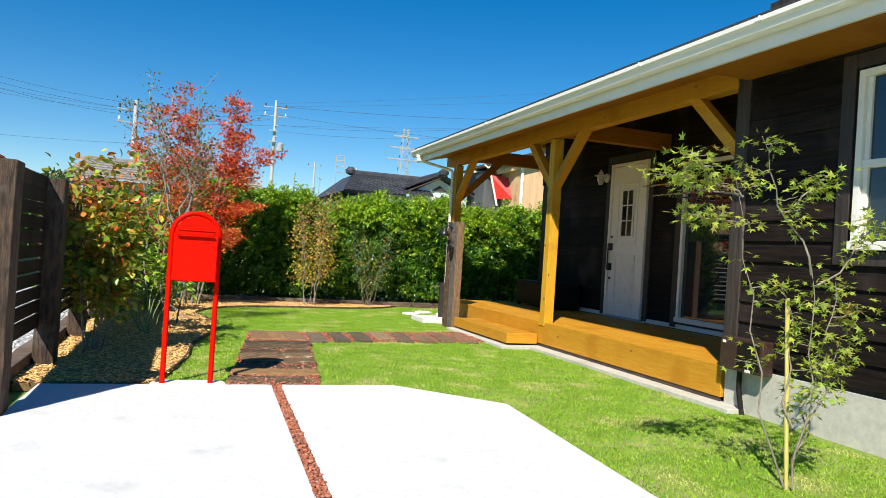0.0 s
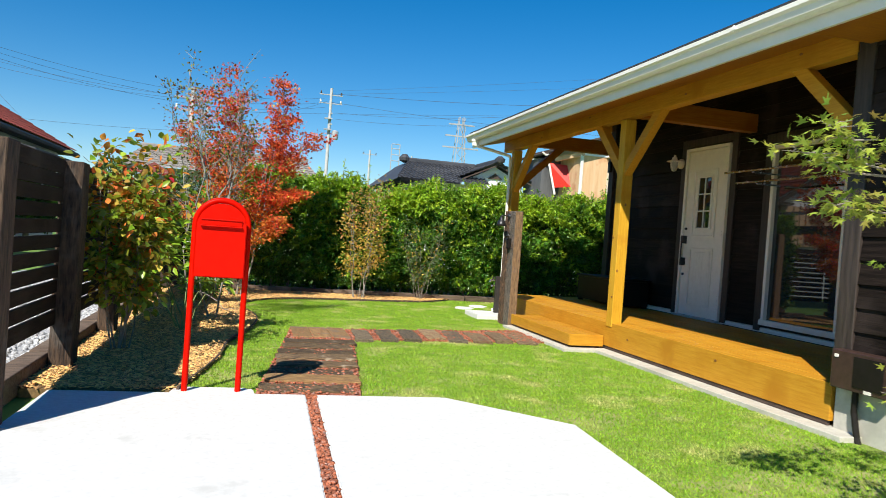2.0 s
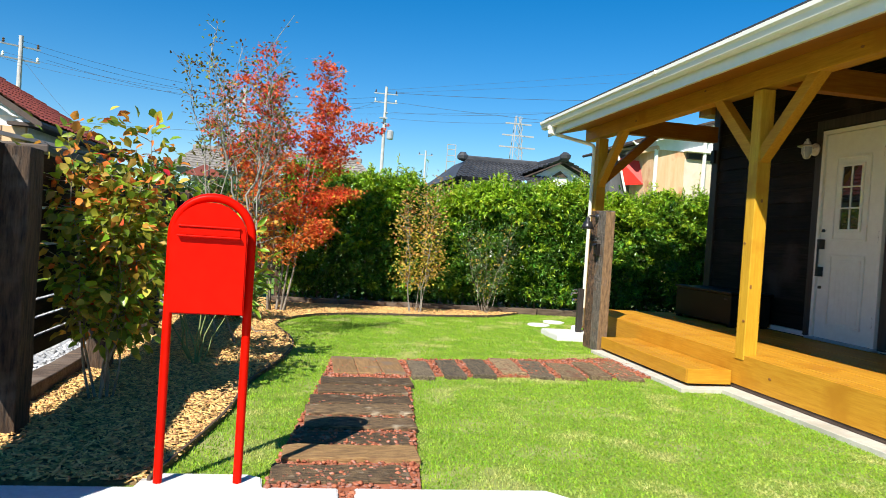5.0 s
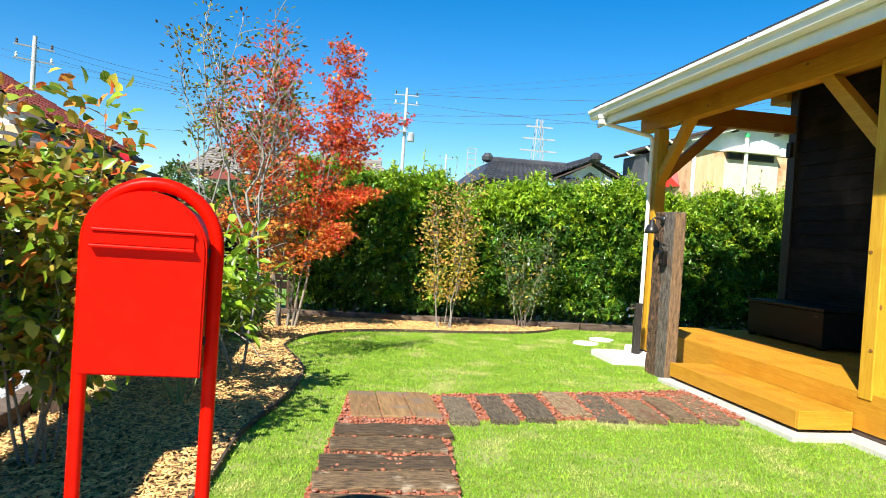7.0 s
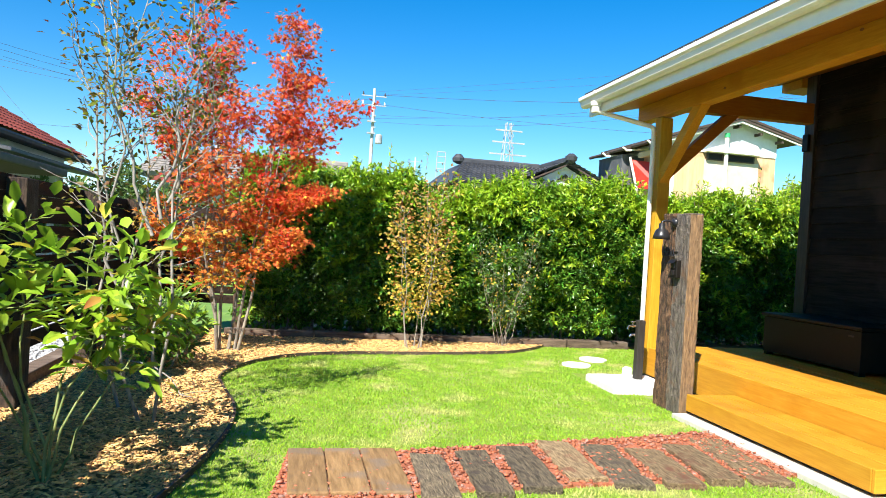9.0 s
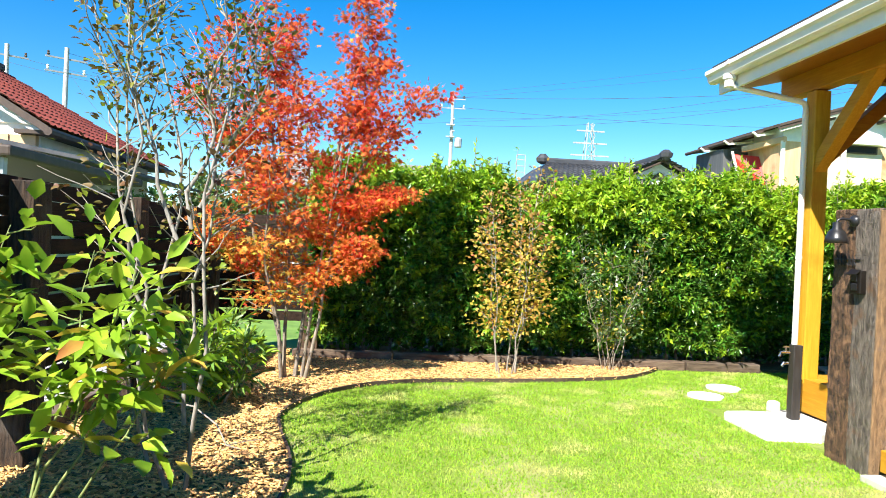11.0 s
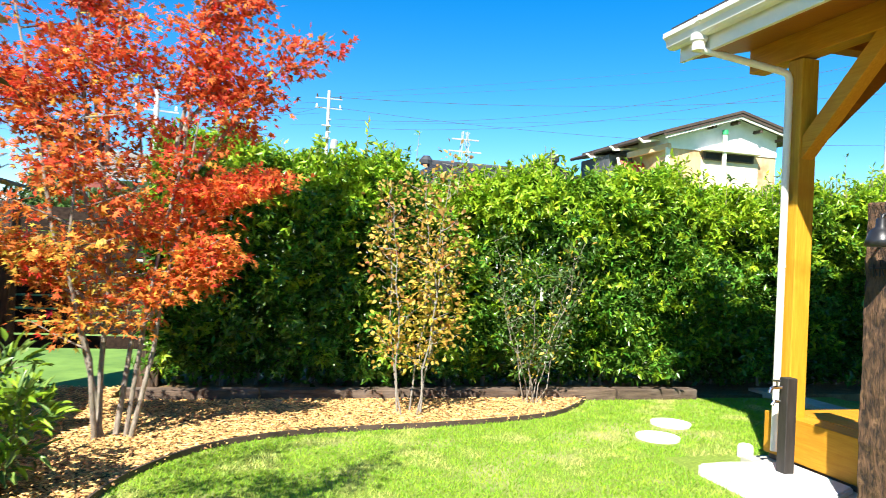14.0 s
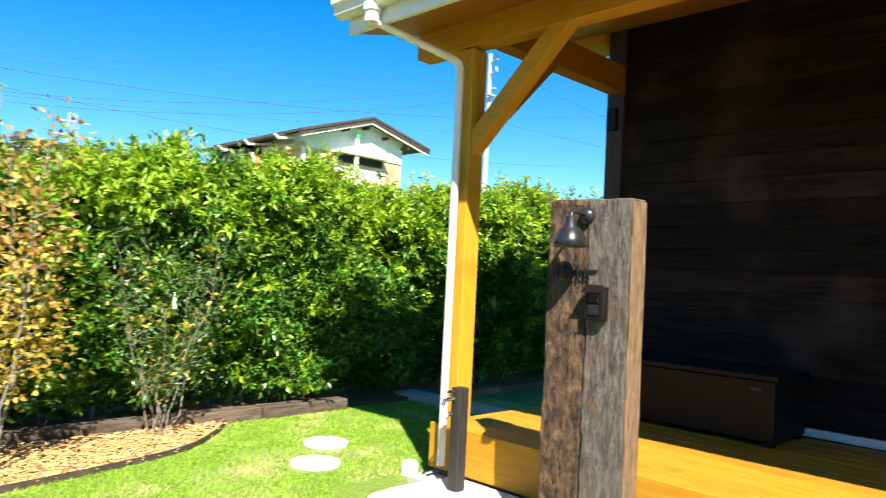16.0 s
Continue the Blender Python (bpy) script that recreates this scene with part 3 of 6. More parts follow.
for a, c in zip(ends[:-1], ends[1:]):
    b = worn_timber((-1.20, a + 0.02, -0.05), (-1.06, c - 0.02, 0.10), a * 3, 5, 0.006)
    tagged(part("ground_sleeper", b, edging_mat), "old railway sleeper lying along the fence foot", "sleeper", "sleepers along the fence", kind="structure")
xs = [-0.05, 0.95, 2.05, 3.1, 4.0, 4.82]
for a, c in zip(xs, xs[1:]):
    b = worn_timber((a + 0.01, 12.68, -0.05), (c - 0.01, 12.82, 0.082), c * 2, 5, 0.006)
    tagged(part("ground_sleeper", b, edging_mat), "old railway sleeper edging the hedge", "sleeper", "sleepers along the hedge", kind="structure")

# ---- deck and step ----
section(-0.045, 0, -0.03)
FX, DZ = 4.02, 0.34
b = slab((3.86, 4.15, -0.02), (5.64, 10.82, 0.054), 0.004)
slab((3.50, 7.38, -0.02), (3.86, 9.24, 0.052), 0.004, b)
tagged(part("deck_base", b, concrete_wall), "pale concrete footing strip under the deck", "concrete strip", kind="structure")
b = slab((5.66, 10.75, -0.02), (5.9, 13.0, 0.07), 0.004)
tagged(part("kerb", b, concrete_wall), "low concrete kerb running to the hedge", "kerb", kind="structure")
deck = thing("deck", (4.9, 7.5, 0.03), "honey-stained timber porch deck with one long step", "deck", kind="structure")
random.seed(8)
ws = 0.137
for i in range(12):
    x0 = FX + 0.03 + i * ws
    part("plank", slab((x0, 4.42, DZ - 0.03), (min(x0 + ws - 0.007, 5.66), 10.76, DZ + random.uniform(-0.001, 0.001)), 0.003), cedar, deck)
part("fascia", slab((FX - 0.012, 4.40, 0.09), (FX + 0.026, 10.80, DZ + 0.002), 0.004), cedar, deck)
part("fascia", slab((FX - 0.002, 4.42, 0.055), (FX + 0.02, 10.76, 0.088), 0.003), brown_paint, deck)
part("fascia", slab((FX + 0.03, 10.763, 0.07), (5.66, 10.798, DZ), 0.004), cedar_x, deck)
for y in (4.6, 6.0, 7.5, 9.0, 10.5):
    part("bearer", slab((FX + 0.04, y - 0.04, 0.055), (5.6, y + 0.04, DZ - 0.032), 0.003), cedar_x, deck)
step = thing("step", (3.83, 8.4, 0.03), "honey-stained timber step in front of the deck", "step", kind="structure")
for i in range(3):
    x0 = 3.61 + 0.022 + i * 0.124
    part("plank", slab((x0, 7.50, 0.165), (x0 + 0.116, 9.22, 0.194), 0.003), cedar, step)
part("fascia", slab((3.60, 7.50, 0.075), (3.63, 9.22, 0.196), 0.004), cedar, step)
part("fascia", slab((3.602, 7.475, 0.075), (3.995, 7.498, 0.196), 0.004), cedar_x, step)
part("fascia", slab((3.632, 9.20, 0.075), (3.995, 9.222, 0.163), 0.004), cedar_x, step)
part("base", slab((3.65, 7.53, 0.053), (3.98, 9.19, 0.075), 0.002), brown_paint, step)

# ---- porch timbers ----
def knots(parent, spots):
    for (x, y, z), ax in spots:
        b = bmesh.new()
        turn = {"x": pose(0, 0, 0, 0, 90, 0), "y": pose(0, 0, 0, 90, 0, 0), "z": pose(0, 0, 0)}[ax]
        bmesh.ops.create_circle(b, cap_ends=True, segments=10, radius=0.010, matrix=pose(x, y, z) @ turn @ Matrix.Diagonal((1, 1.6, 1, 1)))
        g = bmesh.ops.extrude_face_region(b, geom=b.faces[:])
        off = {"x": (0.004, 0, 0), "y": (0, 0.004, 0), "z": (0, 0, 0.004)}[ax]
        bmesh.ops.translate(b, verts=[e for e in g["geom"] if isinstance(e, bmesh.types.BMVert)], vec=off)
        part("knot", b, knot_mat, parent)
def porch_post(y, lab):
    p = thing("porch_post", (4.06, y, 0.3), lab, "post", "porch posts")
    part("shaft", slab((4.0, y - 0.06, 0.30), (4.12, y + 0.06, 2.5), 0.006), cedar_z, p)
    return p
post_a = porch_post(7.40, "honey-stained square timber porch post with braces")
part("brace", beam((4.06, 7.42, 1.90), (4.06, 6.72, 2.56), 0.088, 0.10), cedar, post_a)
part("brace", beam((4.06, 7.38, 1.90), (4.06, 8.06, 2.56), 0.088, 0.10), cedar, post_a)
post_b = porch_post(10.65, "honey-stained square timber corner post with braces")
part("brace", beam((4.06, 10.67, 1.88), (4.06, 9.97, 2.56), 0.088, 0.10), cedar, post_b)
part("brace", beam((4.04, 10.65, 1.92), (4.80, 10.65, 2.64), 0.088, 0.10), cedar_dark_shade, post_b)
knots(post_a, [((3.995, 7.37, 0.62), "x"), ((3.995, 7.43, 1.25), "x"), ((4.02, 7.336, 0.9), "y"), ((4.06, 7.336, 1.6), "y")])
wall_brace = thing("porch_brace", (4.06, 4.5, 2.0), "honey-stained timber brace from wall to beam", "brace")
part("bar", beam((4.06, 4.36, 1.98), (4.06, 4.98, 2.56), 0.088, 0.10), cedar, wall_brace)
main = thing("porch_beam", (4.06, 7.5, 2.5), "long honey-stained timber beam carrying the porch roof", "beam", "porch beams")
part("timber", slab((4.0, 4.38, 2.51), (4.12, 11.07, 2.72), 0.005), cedar, main)
knots(deck, [((4.0035, y, z), 'x') for y, z in ((5.6, 0.27), (7.0, 0.22))])
knots(main, [((3.995, 4.9, 2.62), "x"), ((3.995, 6.3, 2.58), "x"), ((3.995, 8.2, 2.64), "x"), ((3.995, 9.6, 2.57), "x")])
for y, top in ((10.65, 2.79), (7.40, 2.74)):
    cb = thing("porch_beam", (4.9, y, 2.45), "honey-stained timber cross beam from post to wall", "beam", "porch beams")
    part("timber", slab((4.125, y - 0.06, top - 0.20), (5.62, y + 0.06, top), 0.005), cedar_dark_shade, cb)
pur = thing("porch_beam", (5.7, 10.9, 2.98), "short end of a timber purlin at the wall", "beam", "porch beams")
part("timber", slab((5.60, 10.765, 2.98), (5.86, 11.07, 3.19), 0.005), cedar_x, pur)

# ---- house ----
SLOPE = 0.25
def roof_z(x):
    return 2.735 + (x - 3.45) * SLOPE
house_wall = thing("wall_porch", (5.75, 7.5, 0.3), "dark brown stained timber siding behind the porch", "wall", kind="structure")
part("core", slab((5.72, 4.3, 0.0), (5.90, 10.74, 3.2)), trim_mat, house_wall)
def course(y0, y1, z, h, x, parent):
    """One lapped siding board facing the garden."""
    b = bmesh.new()
    v = [b.verts.new(p) for p in ((x - 0.022, y0, z), (x - 0.022, y1, z), (x - 0.003, y1, z + h + 0.012), (x - 0.003, y0, z + h + 0.012), (x + 0.02, y0, z), (x + 0.02, y1, z), (x + 0.02, y1, z + h + 0.012), (x + 0.02, y0, z + h + 0.012))]
    for f in ((0, 1, 2, 3), (4, 7, 6, 5), (0, 4, 5, 1), (3, 2, 6, 7), (0, 3, 7, 4), (1, 5, 6, 2)):
        b.faces.new([v[i] for i in f])
    return part("siding_board", b, siding_mat, parent)
h = 0.152
random.seed(21)
z = 0.40
while z < 3.0:
    holes = [(7.80, 8.70, 0.3, 2.50), (6.02, 7.12, 0.42, 2.40)]
    spans, y = [], 4.42
    for a, c, lo, hi in sorted(holes):
        if z < hi and z + h > lo:
            spans.append((y, a - 0.005))
            y = c + 0.005
    spans.append((y, 10.62))
    for a, c in spans:
        course(a, c, z, h, 5.70, house_wall)
    z += h
part("corner_board", slab((5.655, 10.62, 0.36), (5.73, 10.76, 3.1), 0.004), trim_mat, house_wall)
for a, c, lo, hi in ((7.70, 7.80, 0.36, 2.60), (8.70, 8.80, 0.36, 2.60), (5.92, 6.02, 0.36, 2.5), (7.12, 7.22, 0.36, 2.5)):
    part("casing", slab((5.66, a, lo), (5.72, c, hi), 0.004), trim_mat, house_wall)
part("casing", slab((5.66, 7.80, 2.50), (5.72, 8.70, 2.60), 0.004), trim_mat, house_wall)
part("casing", slab((5.66, 6.02, 2.40), (5.72, 7.12, 2.50), 0.004), trim_mat, house_wall)
part("base_flashing", slab((5.672, 4.42, 0.345), (5.72, 7.795, 0.395), 0.004), gutter_mat, house_wall, "pale metal flashing")
part("base_flashing", slab((5.672, 8.705, 0.345), (5.72, 10.62, 0.395), 0.004), gutter_mat, house_wall, "pale metal flashing")

NX = 4.03
near = thing("wall_near", (NX, 1.0, 0.3), "dark brown lapped timber siding beside the porch", "wall", kind="structure")
part("core", slab((NX + 0.02, -6.0, 0.36), (NX + 0.2, 4.36, 2.9)), trim_mat, near)
part("core", slab((NX + 0.2, 4.2, 0.0), (5.9, 4.36, 3.2)), trim_mat, near)
part("core", slab((5.72, -6.0, 0.36), (9.5, -5.8, 3.2)), trim_mat, near)
z = 0.40
while z < 2.68:
    spans = [(-6.0, 4.26)]
    if z < 2.42 and z + h > 1.25:
        spans = [(-6.0, 1.60), (3.44, 4.26)]
    for a, c in spans:
        course(a, c, z, h, NX, near)
    z += h
part("corner_board", slab((NX - 0.03, 4.26, 0.36), (NX + 0.06, 4.40, 2.72), 0.005), trim_mat, near)
for a, c, lo, hi in ((3.34, 3.44, 1.16, 2.52), (1.60, 1.70, 1.16, 2.52)):
    part("casing", slab((NX - 0.035, a, lo), (NX + 0.02, c, hi), 0.004), trim_mat, near)
part("casing", slab((NX - 0.035, 1.70, 2.42), (NX + 0.02, 3.34, 2.52), 0.004), trim_mat, near)
part("casing", slab((NX - 0.035, 1.70, 1.16), (NX + 0.02, 3.34, 1.25), 0.004), trim_mat, near)
b = slab((NX - 0.005, -6.0, -0.05), (NX + 0.15, 4.38, 0.36), 0.004)
tagged(part("foundation", b, concrete_wall), "grey concrete house foundation", "foundation", kind="structure")

def sash_window(name, y0, y1, z0, z1, x, lab, rails=()):
    w = thing(name, (x, (y0 + y1) / 2, z0), lab, "window", kind="structure")
    f = 0.045
    part("window_frame", slab((x - 0.05, y0, z0), (x + 0.03, y0 + f, z1), 0.004), white_paint, w)
    part("window_frame", slab((x - 0.05, y1 - f, z0), (x + 0.03, y1, z1), 0.004), white_paint, w)
    part("window_frame", slab((x - 0.05, y0 + f, z1 - f), (x + 0.03, y1 - f, z1), 0.004), white_paint, w)
    part("window_sill", slab((x - 0.065, y0 - 0.01, z0 - 0.012), (x + 0.03, y1 + 0.01, z0 + f), 0.004), white_paint, w)
    levels = [z0 + f] + list(rails) + [z1 - f]
    for r in rails:
        part("rail", slab((x - 0.04, y0 + f, r - 0.025), (x + 0.02, y1 - f, r + 0.025), 0.003), white_paint, w)
    for lo, hi in zip(levels, levels[1:]):
        part("pane", slab((x - 0.006, y0 + f, lo), (x + 0.0, y1 - f, hi)), glass, w)
    return w
w1 = sash_window("window_1", 1.74, 3.30, 1.27, 2.40, NX - 0.005, "white-framed sash window in dark siding", (1.80,))
for z0 in (1.27,):
    part("sash_frame", slab((NX - 0.03, 3.22, 1.315), (NX + 0.02, 3.254, 1.775), 0.003), white_paint, w1)
    part("sash_frame", slab((NX - 0.03, 3.22, 1.825), (NX + 0.02, 3.254, 2.355), 0.003), white_paint, w1)
sash_window("window_2", 6.05, 7.09, 0.44, 2.37, 5.69, "tall white-framed picture window on the porch")

# the door
door = thing("door_1", (5.69, 8.25, 0.33), "cream panelled front door with six small panes", "door", kind="structure")
for a, c in ((7.82, 7.858), (8.642, 8.68)):
    part("door_frame", slab((5.64, a, 0.30), (5.72, c, 2.485), 0.004), white_paint, door)
part("door_frame", slab((5.64, 7.858, 2.445), (5.72, 8.642, 2.485), 0.004), white_paint, door)
leaf = part("leaf", slab((5.665, 7.862, 0.335), (5.705, 8.638, 2.44), 0.004), white_paint, door)
def panel_frame(y0, y1, z0, z1):
    b = bmesh.new()
    t = 0.022
    slab((5.650, y0, z0), (5.664, y0 + t, z1), 0.004, b)
    slab((5.650, y1 - t, z0), (5.664, y1, z1), 0.004, b)
    slab((5.650, y0 + t, z0), (5.664, y1 - t, z0 + t), 0.004, b)
    slab((5.650, y0 + t, z1 - t), (5.664, y1 - t, z1), 0.004, b)
    return part("moulding", b, white_paint, leaf)
panel_frame(8.02, 8.48, 1.36, 2.20)
panel_frame(8.02, 8.48, 0.50, 1.22)
part("raised_panel", slab((5.655, 8.07, 0.55), (5.664, 8.43, 1.17), 0.004), white_paint, leaf)
for i in range(6):
    part("board_line", slab((5.651, 8.09 + i * 0.055, 0.57), (5.6545, 8.13 + i * 0.055, 1.15), 0.001), white_paint, leaf)
b = bmesh.new()
for a, c, lo, hi in ((8.10, 8.125, 1.45, 2.12), (8.375, 8.40, 1.45, 2.12), (8.125, 8.375, 1.45, 1.475), (8.125, 8.375, 2.095, 2.12), (8.243, 8.257, 1.475, 2.095), (8.125, 8.243, 1.675, 1.69), (8.257, 8.375, 1.675, 1.69), (8.125, 8.243, 1.885, 1.90), (8.257, 8.375, 1.885, 1.90)):
    slab((5.646, a, lo), (5.664, c, hi), 0.003, b)
part("glazing_bars", b, white_paint, leaf)
for i in range(2):
    for j in range(3):
        part("pane", slab((5.658, 8.125 + i * 0.132, 1.475 + j * 0.21), (5.6635, 8.243 + i * 0.132, 1.675 + j * 0.21)), glass, leaf)
b = rod([(5.60, 8.585, 1.02), (5.60, 8.585, 1.30)], 0.011, 10)
slab((5.60, 8.565, 0.99), (5.664, 8.605, 1.09), 0.004, b)
slab((5.60, 8.565, 1.27), (5.664, 8.605, 1.37), 0.004, b)
part("door_handle", b, black_metal, leaf, "black bar handle")
for z0 in (1.46, 0.88):
    part("lock", rod([(5.645, 8.59, z0), (5.664, 8.59, z0)], 0.016, 12), black_metal, leaf, "round black lock")
for z0 in (2.15, 1.35, 0.55):
    part("hinge", rod([(5.655, 7.862, z0), (5.655, 7.862, z0 + 0.11)], 0.009, 8), steel, leaf)
tagged(part("door_sill", slab((5.60, 7.80, 0.345), (5.72, 8.70, 0.37), 0.004), grey_metal), "grey metal door threshold", "threshold", kind="structure")

# roof
section()
roof = thing("roof", (4.5, 5, 2.8), "low-pitched dark roof with timber soffit and white fascia", "roof", kind="structure")
Y0, Y1 = -7.0, 11.12
def plane_slab(x0, x1, y0, y1, d0, d1):
    b = bmesh.new()
    v = [b.verts.new((x, y, roof_z(x) + d)) for d in (d0, d1) for x, y in ((x0, y0), (x1, y0), (x1, y1), (x0, y1))]
    for f in ((0, 3, 2, 1), (4, 5, 6, 7), (0, 1, 5, 4), (1, 2, 6, 5), (2, 3, 7, 6), (3, 0, 4, 7)):
        b.faces.new([v[i] for i in f])
    return b
part("covering", plane_slab(3.40, 8.0, Y0, Y1 + 0.02, -0.008, 0.014), roof_mat, roof)
part("deck_board", plane_slab(3.47, 8.0, Y0, Y1 - 0.03, -0.035, -0.009), cedar, roof)
part("fascia", slab((3.44, Y0, 2.50), (3.468, Y1 - 0.03, 2.72), 0.003), gutter_mat, roof, "white fascia board")
part("rake_board", plane_slab(3.468, 8.0, Y1 - 0.03, Y1, -0.19, -0.009), gutter_mat, roof, "white barge board")
# Soffit colour is darkened to carry the shade under the eaves.
part("soffit", slab((3.47, Y0, 2.52), (3.998, 4.30, 2.535)), cedar_dark_shade, roof)
part("soffit", plane_slab(3.47, 5.63, 4.31, Y1 - 0.032, -0.225, -0.21), cedar_dark_shade, roof, "cedar boarding under the eaves with shade in its colour")
part("back_slope", plane_slab(8.0, 8.05, Y0, Y1, -3.0, 0.03), trim_mat, roof)
# gutter: a half-round moulded channel
gutter = thing("gutter", (3.38, 5, 2.6), "white square rain gutter along the eaves", "gutter")
prof = [(3.436, 2.68), (3.436, 2.60), (3.425, 2.585), (3.385, 2.585), (3.365, 2.60), (3.355, 2.64), (3.335, 2.655), (3.335, 2.685), (3.345, 2.69), (3.35, 2.665), (3.37, 2.65), (3.38, 2.61), (3.42, 2.60), (3.426, 2.68)]
b = bmesh.new()
ra, rb = ([b.verts.new((x, y, z)) for x, z in prof] for y in (Y0, Y1))
for i in range(len(prof)):
    j = (i + 1) % len(prof)
    b.faces.new((ra[i], ra[j], rb[j], rb[i]))
part("channel", b, gutter_mat, gutter)
b = bmesh.new()
f = b.faces.new([b.verts.new((x, Y1, z)) for x, z in prof[:8]])
g = bmesh.ops.extrude_face_region(b, geom=[f])
bmesh.ops.translate(b, verts=[e for e in g["geom"] if isinstance(e, bmesh.types.BMVert)], vec=(0, 0.012, 0))
part("end_cap", b, gutter_mat, gutter)
for y in (1.4, 3.55, 4.85, 8.0, 10.75):
    b = slab((3.326, y - 0.03, 2.652), (3.338, y + 0.03, 2.676), 0.005)
    slab((3.330, y - 0.009, 2.645), (3.345, y + 0.009, 2.690), 0.003, b)
    part("joint_clip", b, gutter_mat, gutter)
pipe = thing("downpipe", (3.95, 10.44, 0.1), "white round downpipe bending from gutter to porch post", "downpipe")
part("pipe", rod([(3.39, 10.82, 2.60), (3.39, 10.82, 2.54), (3.395, 10.818, 2.52), (3.42, 10.81, 2.505), (3.87, 10.66, 2.39), (3.90, 10.652, 2.375), (3.912, 10.648, 2.345), (3.913, 10.648, 2.30), (3.913, 10.648, 0.10)], 0.022, 14), gutter_mat, pipe, smooth=True)
part("outlet", turned([(0.04, 0), (0.04, 0.05), (0.05, 0.06), (0.05, 0.10)], (3.39, 10.82, 2.50), 16), gutter_mat, pipe)
for z0 in (1.2,):
    part("bracket", rod([(3.913, 10.648, z0), (3.913, 10.648, z0 + 0.02)], 0.0245, 14), gutter_mat, pipe)

# ---- red mailbox ----
section(-0.006, -0.035, 0)
mailbox = thing("mailbox", (0.047, 5.31, 0.006), "glossy red arched mailbox on a tubular stand", "mailbox")
XL, XR, CX, R = -0.115, 0.207, 0.046, 0.161
arch = [(XL, 5.315, 0.0), (XL, 5.315, 1.048)] + [(CX - R * math.cos(a), 5.315, 1.050 + R * math.sin(a)) for a in [math.pi * i / 18 for i in range(1, 18)]] + [(XR, 5.315, 1.048), (XR, 5.315, 0.0)]
part("stand", rod(arch, 0.0185, 14), red_paint, mailbox, smooth=True)
def arch_plate(x0, x1, z0, zc, y0, y1, n=22, bevel=0.006):
    c, r = (x0 + x1) / 2, (x1 - x0) / 2
    b = bmesh.new()
    f = b.faces.new([b.verts.new((x, y0, z)) for x, z in [(x0, z0), (x1, z0)] + [(c + r * math.cos(math.pi * i / n), zc + r * math.sin(math.pi * i / n)) for i in range(n + 1)]])
    g = bmesh.ops.extrude_face_region(b, geom=[f])
    bmesh.ops.translate(b, verts=[e for e in g["geom"] if isinstance(e, bmesh.types.BMVert)], vec=(0, y1 - y0, 0))
    bmesh.ops.recalc_face_normals(b, faces=b.faces)
    if bevel:
        bmesh.ops.bevel(b, geom=[e for e in b.edges if abs(e.verts[0].co.y - e.verts[1].co.y) < 1e-6 and len(e.link_faces) == 2 and any(len(q.verts) > 4 for q in e.link_faces)], offset=bevel, segments=2, affect="EDGES")
    return b
box = part("box", arch_plate(-0.089, 0.187, 0.737, 1.040, 5.232, 5.385), red_paint, mailbox)
front = part("front_door", arch_plate(-0.099, 0.197, 0.731, 1.040, 5.214, 5.230, bevel=0.005), red_paint, mailbox)
b = slab((-0.074, 5.200, 1.084), (0.169, 5.2135, 1.092), 0.003)
part("slot_lip", b, red_paint, front)
part("slot_lip", slab((-0.076, 5.192, 1.044), (0.171, 5.2135, 1.052), 0.003), red_paint, front)
part("slot_flap", slab((-0.072, 5.207, 1.053), (0.167, 5.2135, 1.083), 0.001), red_paint, front)
for z in (0.80, 1.03):
    for x0, x1 in ((-0.099, -0.092), (0.190, 0.194)):
        part("bracket", slab((x0 - 0.006, 5.303, z), (x1 + 0.006, 5.327, z + 0.022), 0.002), black_metal, mailbox, "black spacer")

# ---- sleeper post with lamp and outlet ----
section(-0.046, 0.035, 0)
sp = thing("gate_post", (3.675, 9.45, 0), "pair of upright weathered railway sleepers beside the step", "post")
part("sleeper", worn_timber((3.585, 9.258, -0.05), (3.695, 9.452, 1.50), 91, 40, 0.006), mat("grey_sleeper", (0.06, 0.047, 0.036), (0.21, 0.172, 0.135), 0.9, scale=(50, 50, 13), coarse=9, c3=(0.15, 0.085, 0.048), cover=0.4, bump=1.0, dist=0.03), sp, "grey weathered sleeper")
part("sleeper", worn_timber((3.590, 9.458, -0.05), (3.72, 9.660, 1.51), 95, 40, 0.009), mat("brown_sleeper", (0.016, 0.010, 0.007), (0.19, 0.10, 0.05), 0.9, scale=(38, 38, 14), coarse=16, c3=(0.24, 0.13, 0.065), cover=0.4, bump=1.0, dist=0.035), sp, "dark rough-barked sleeper")
part("edge_face", worn_timber((3.588, 9.249, -0.05), (3.692, 9.258, 1.495), 99, 40, 0.002), mat("rusty_edge", (0.11, 0.066, 0.034), (0.30, 0.185, 0.09), 0.9, scale=(45, 45, 9), coarse=8, c3=(0.16, 0.11, 0.08), cover=0.4, bump=1.0, dist=0.02), sp, "orange-brown sawn edge")
lamp = thing("wall_lamp", (3.59, 9.46, 1.41), "black metal bell-shaped lamp on the sleeper post", "lamp")
part("backplate", rod([(3.592, 9.46, 1.435), (3.578, 9.46, 1.435), (3.562, 9.46, 1.435), (3.555, 9.46, 1.435)], [0.036, 0.036, 0.028, 0.012], 20), black_metal, lamp, smooth=True)
part("arm", rod([(3.57, 9.46, 1.435), (3.53, 9.462, 1.444), (3.495, 9.465, 1.444), (3.478, 9.466, 1.435), (3.474, 9.466, 1.415)], 0.008, 10), black_metal, lamp, smooth=True)
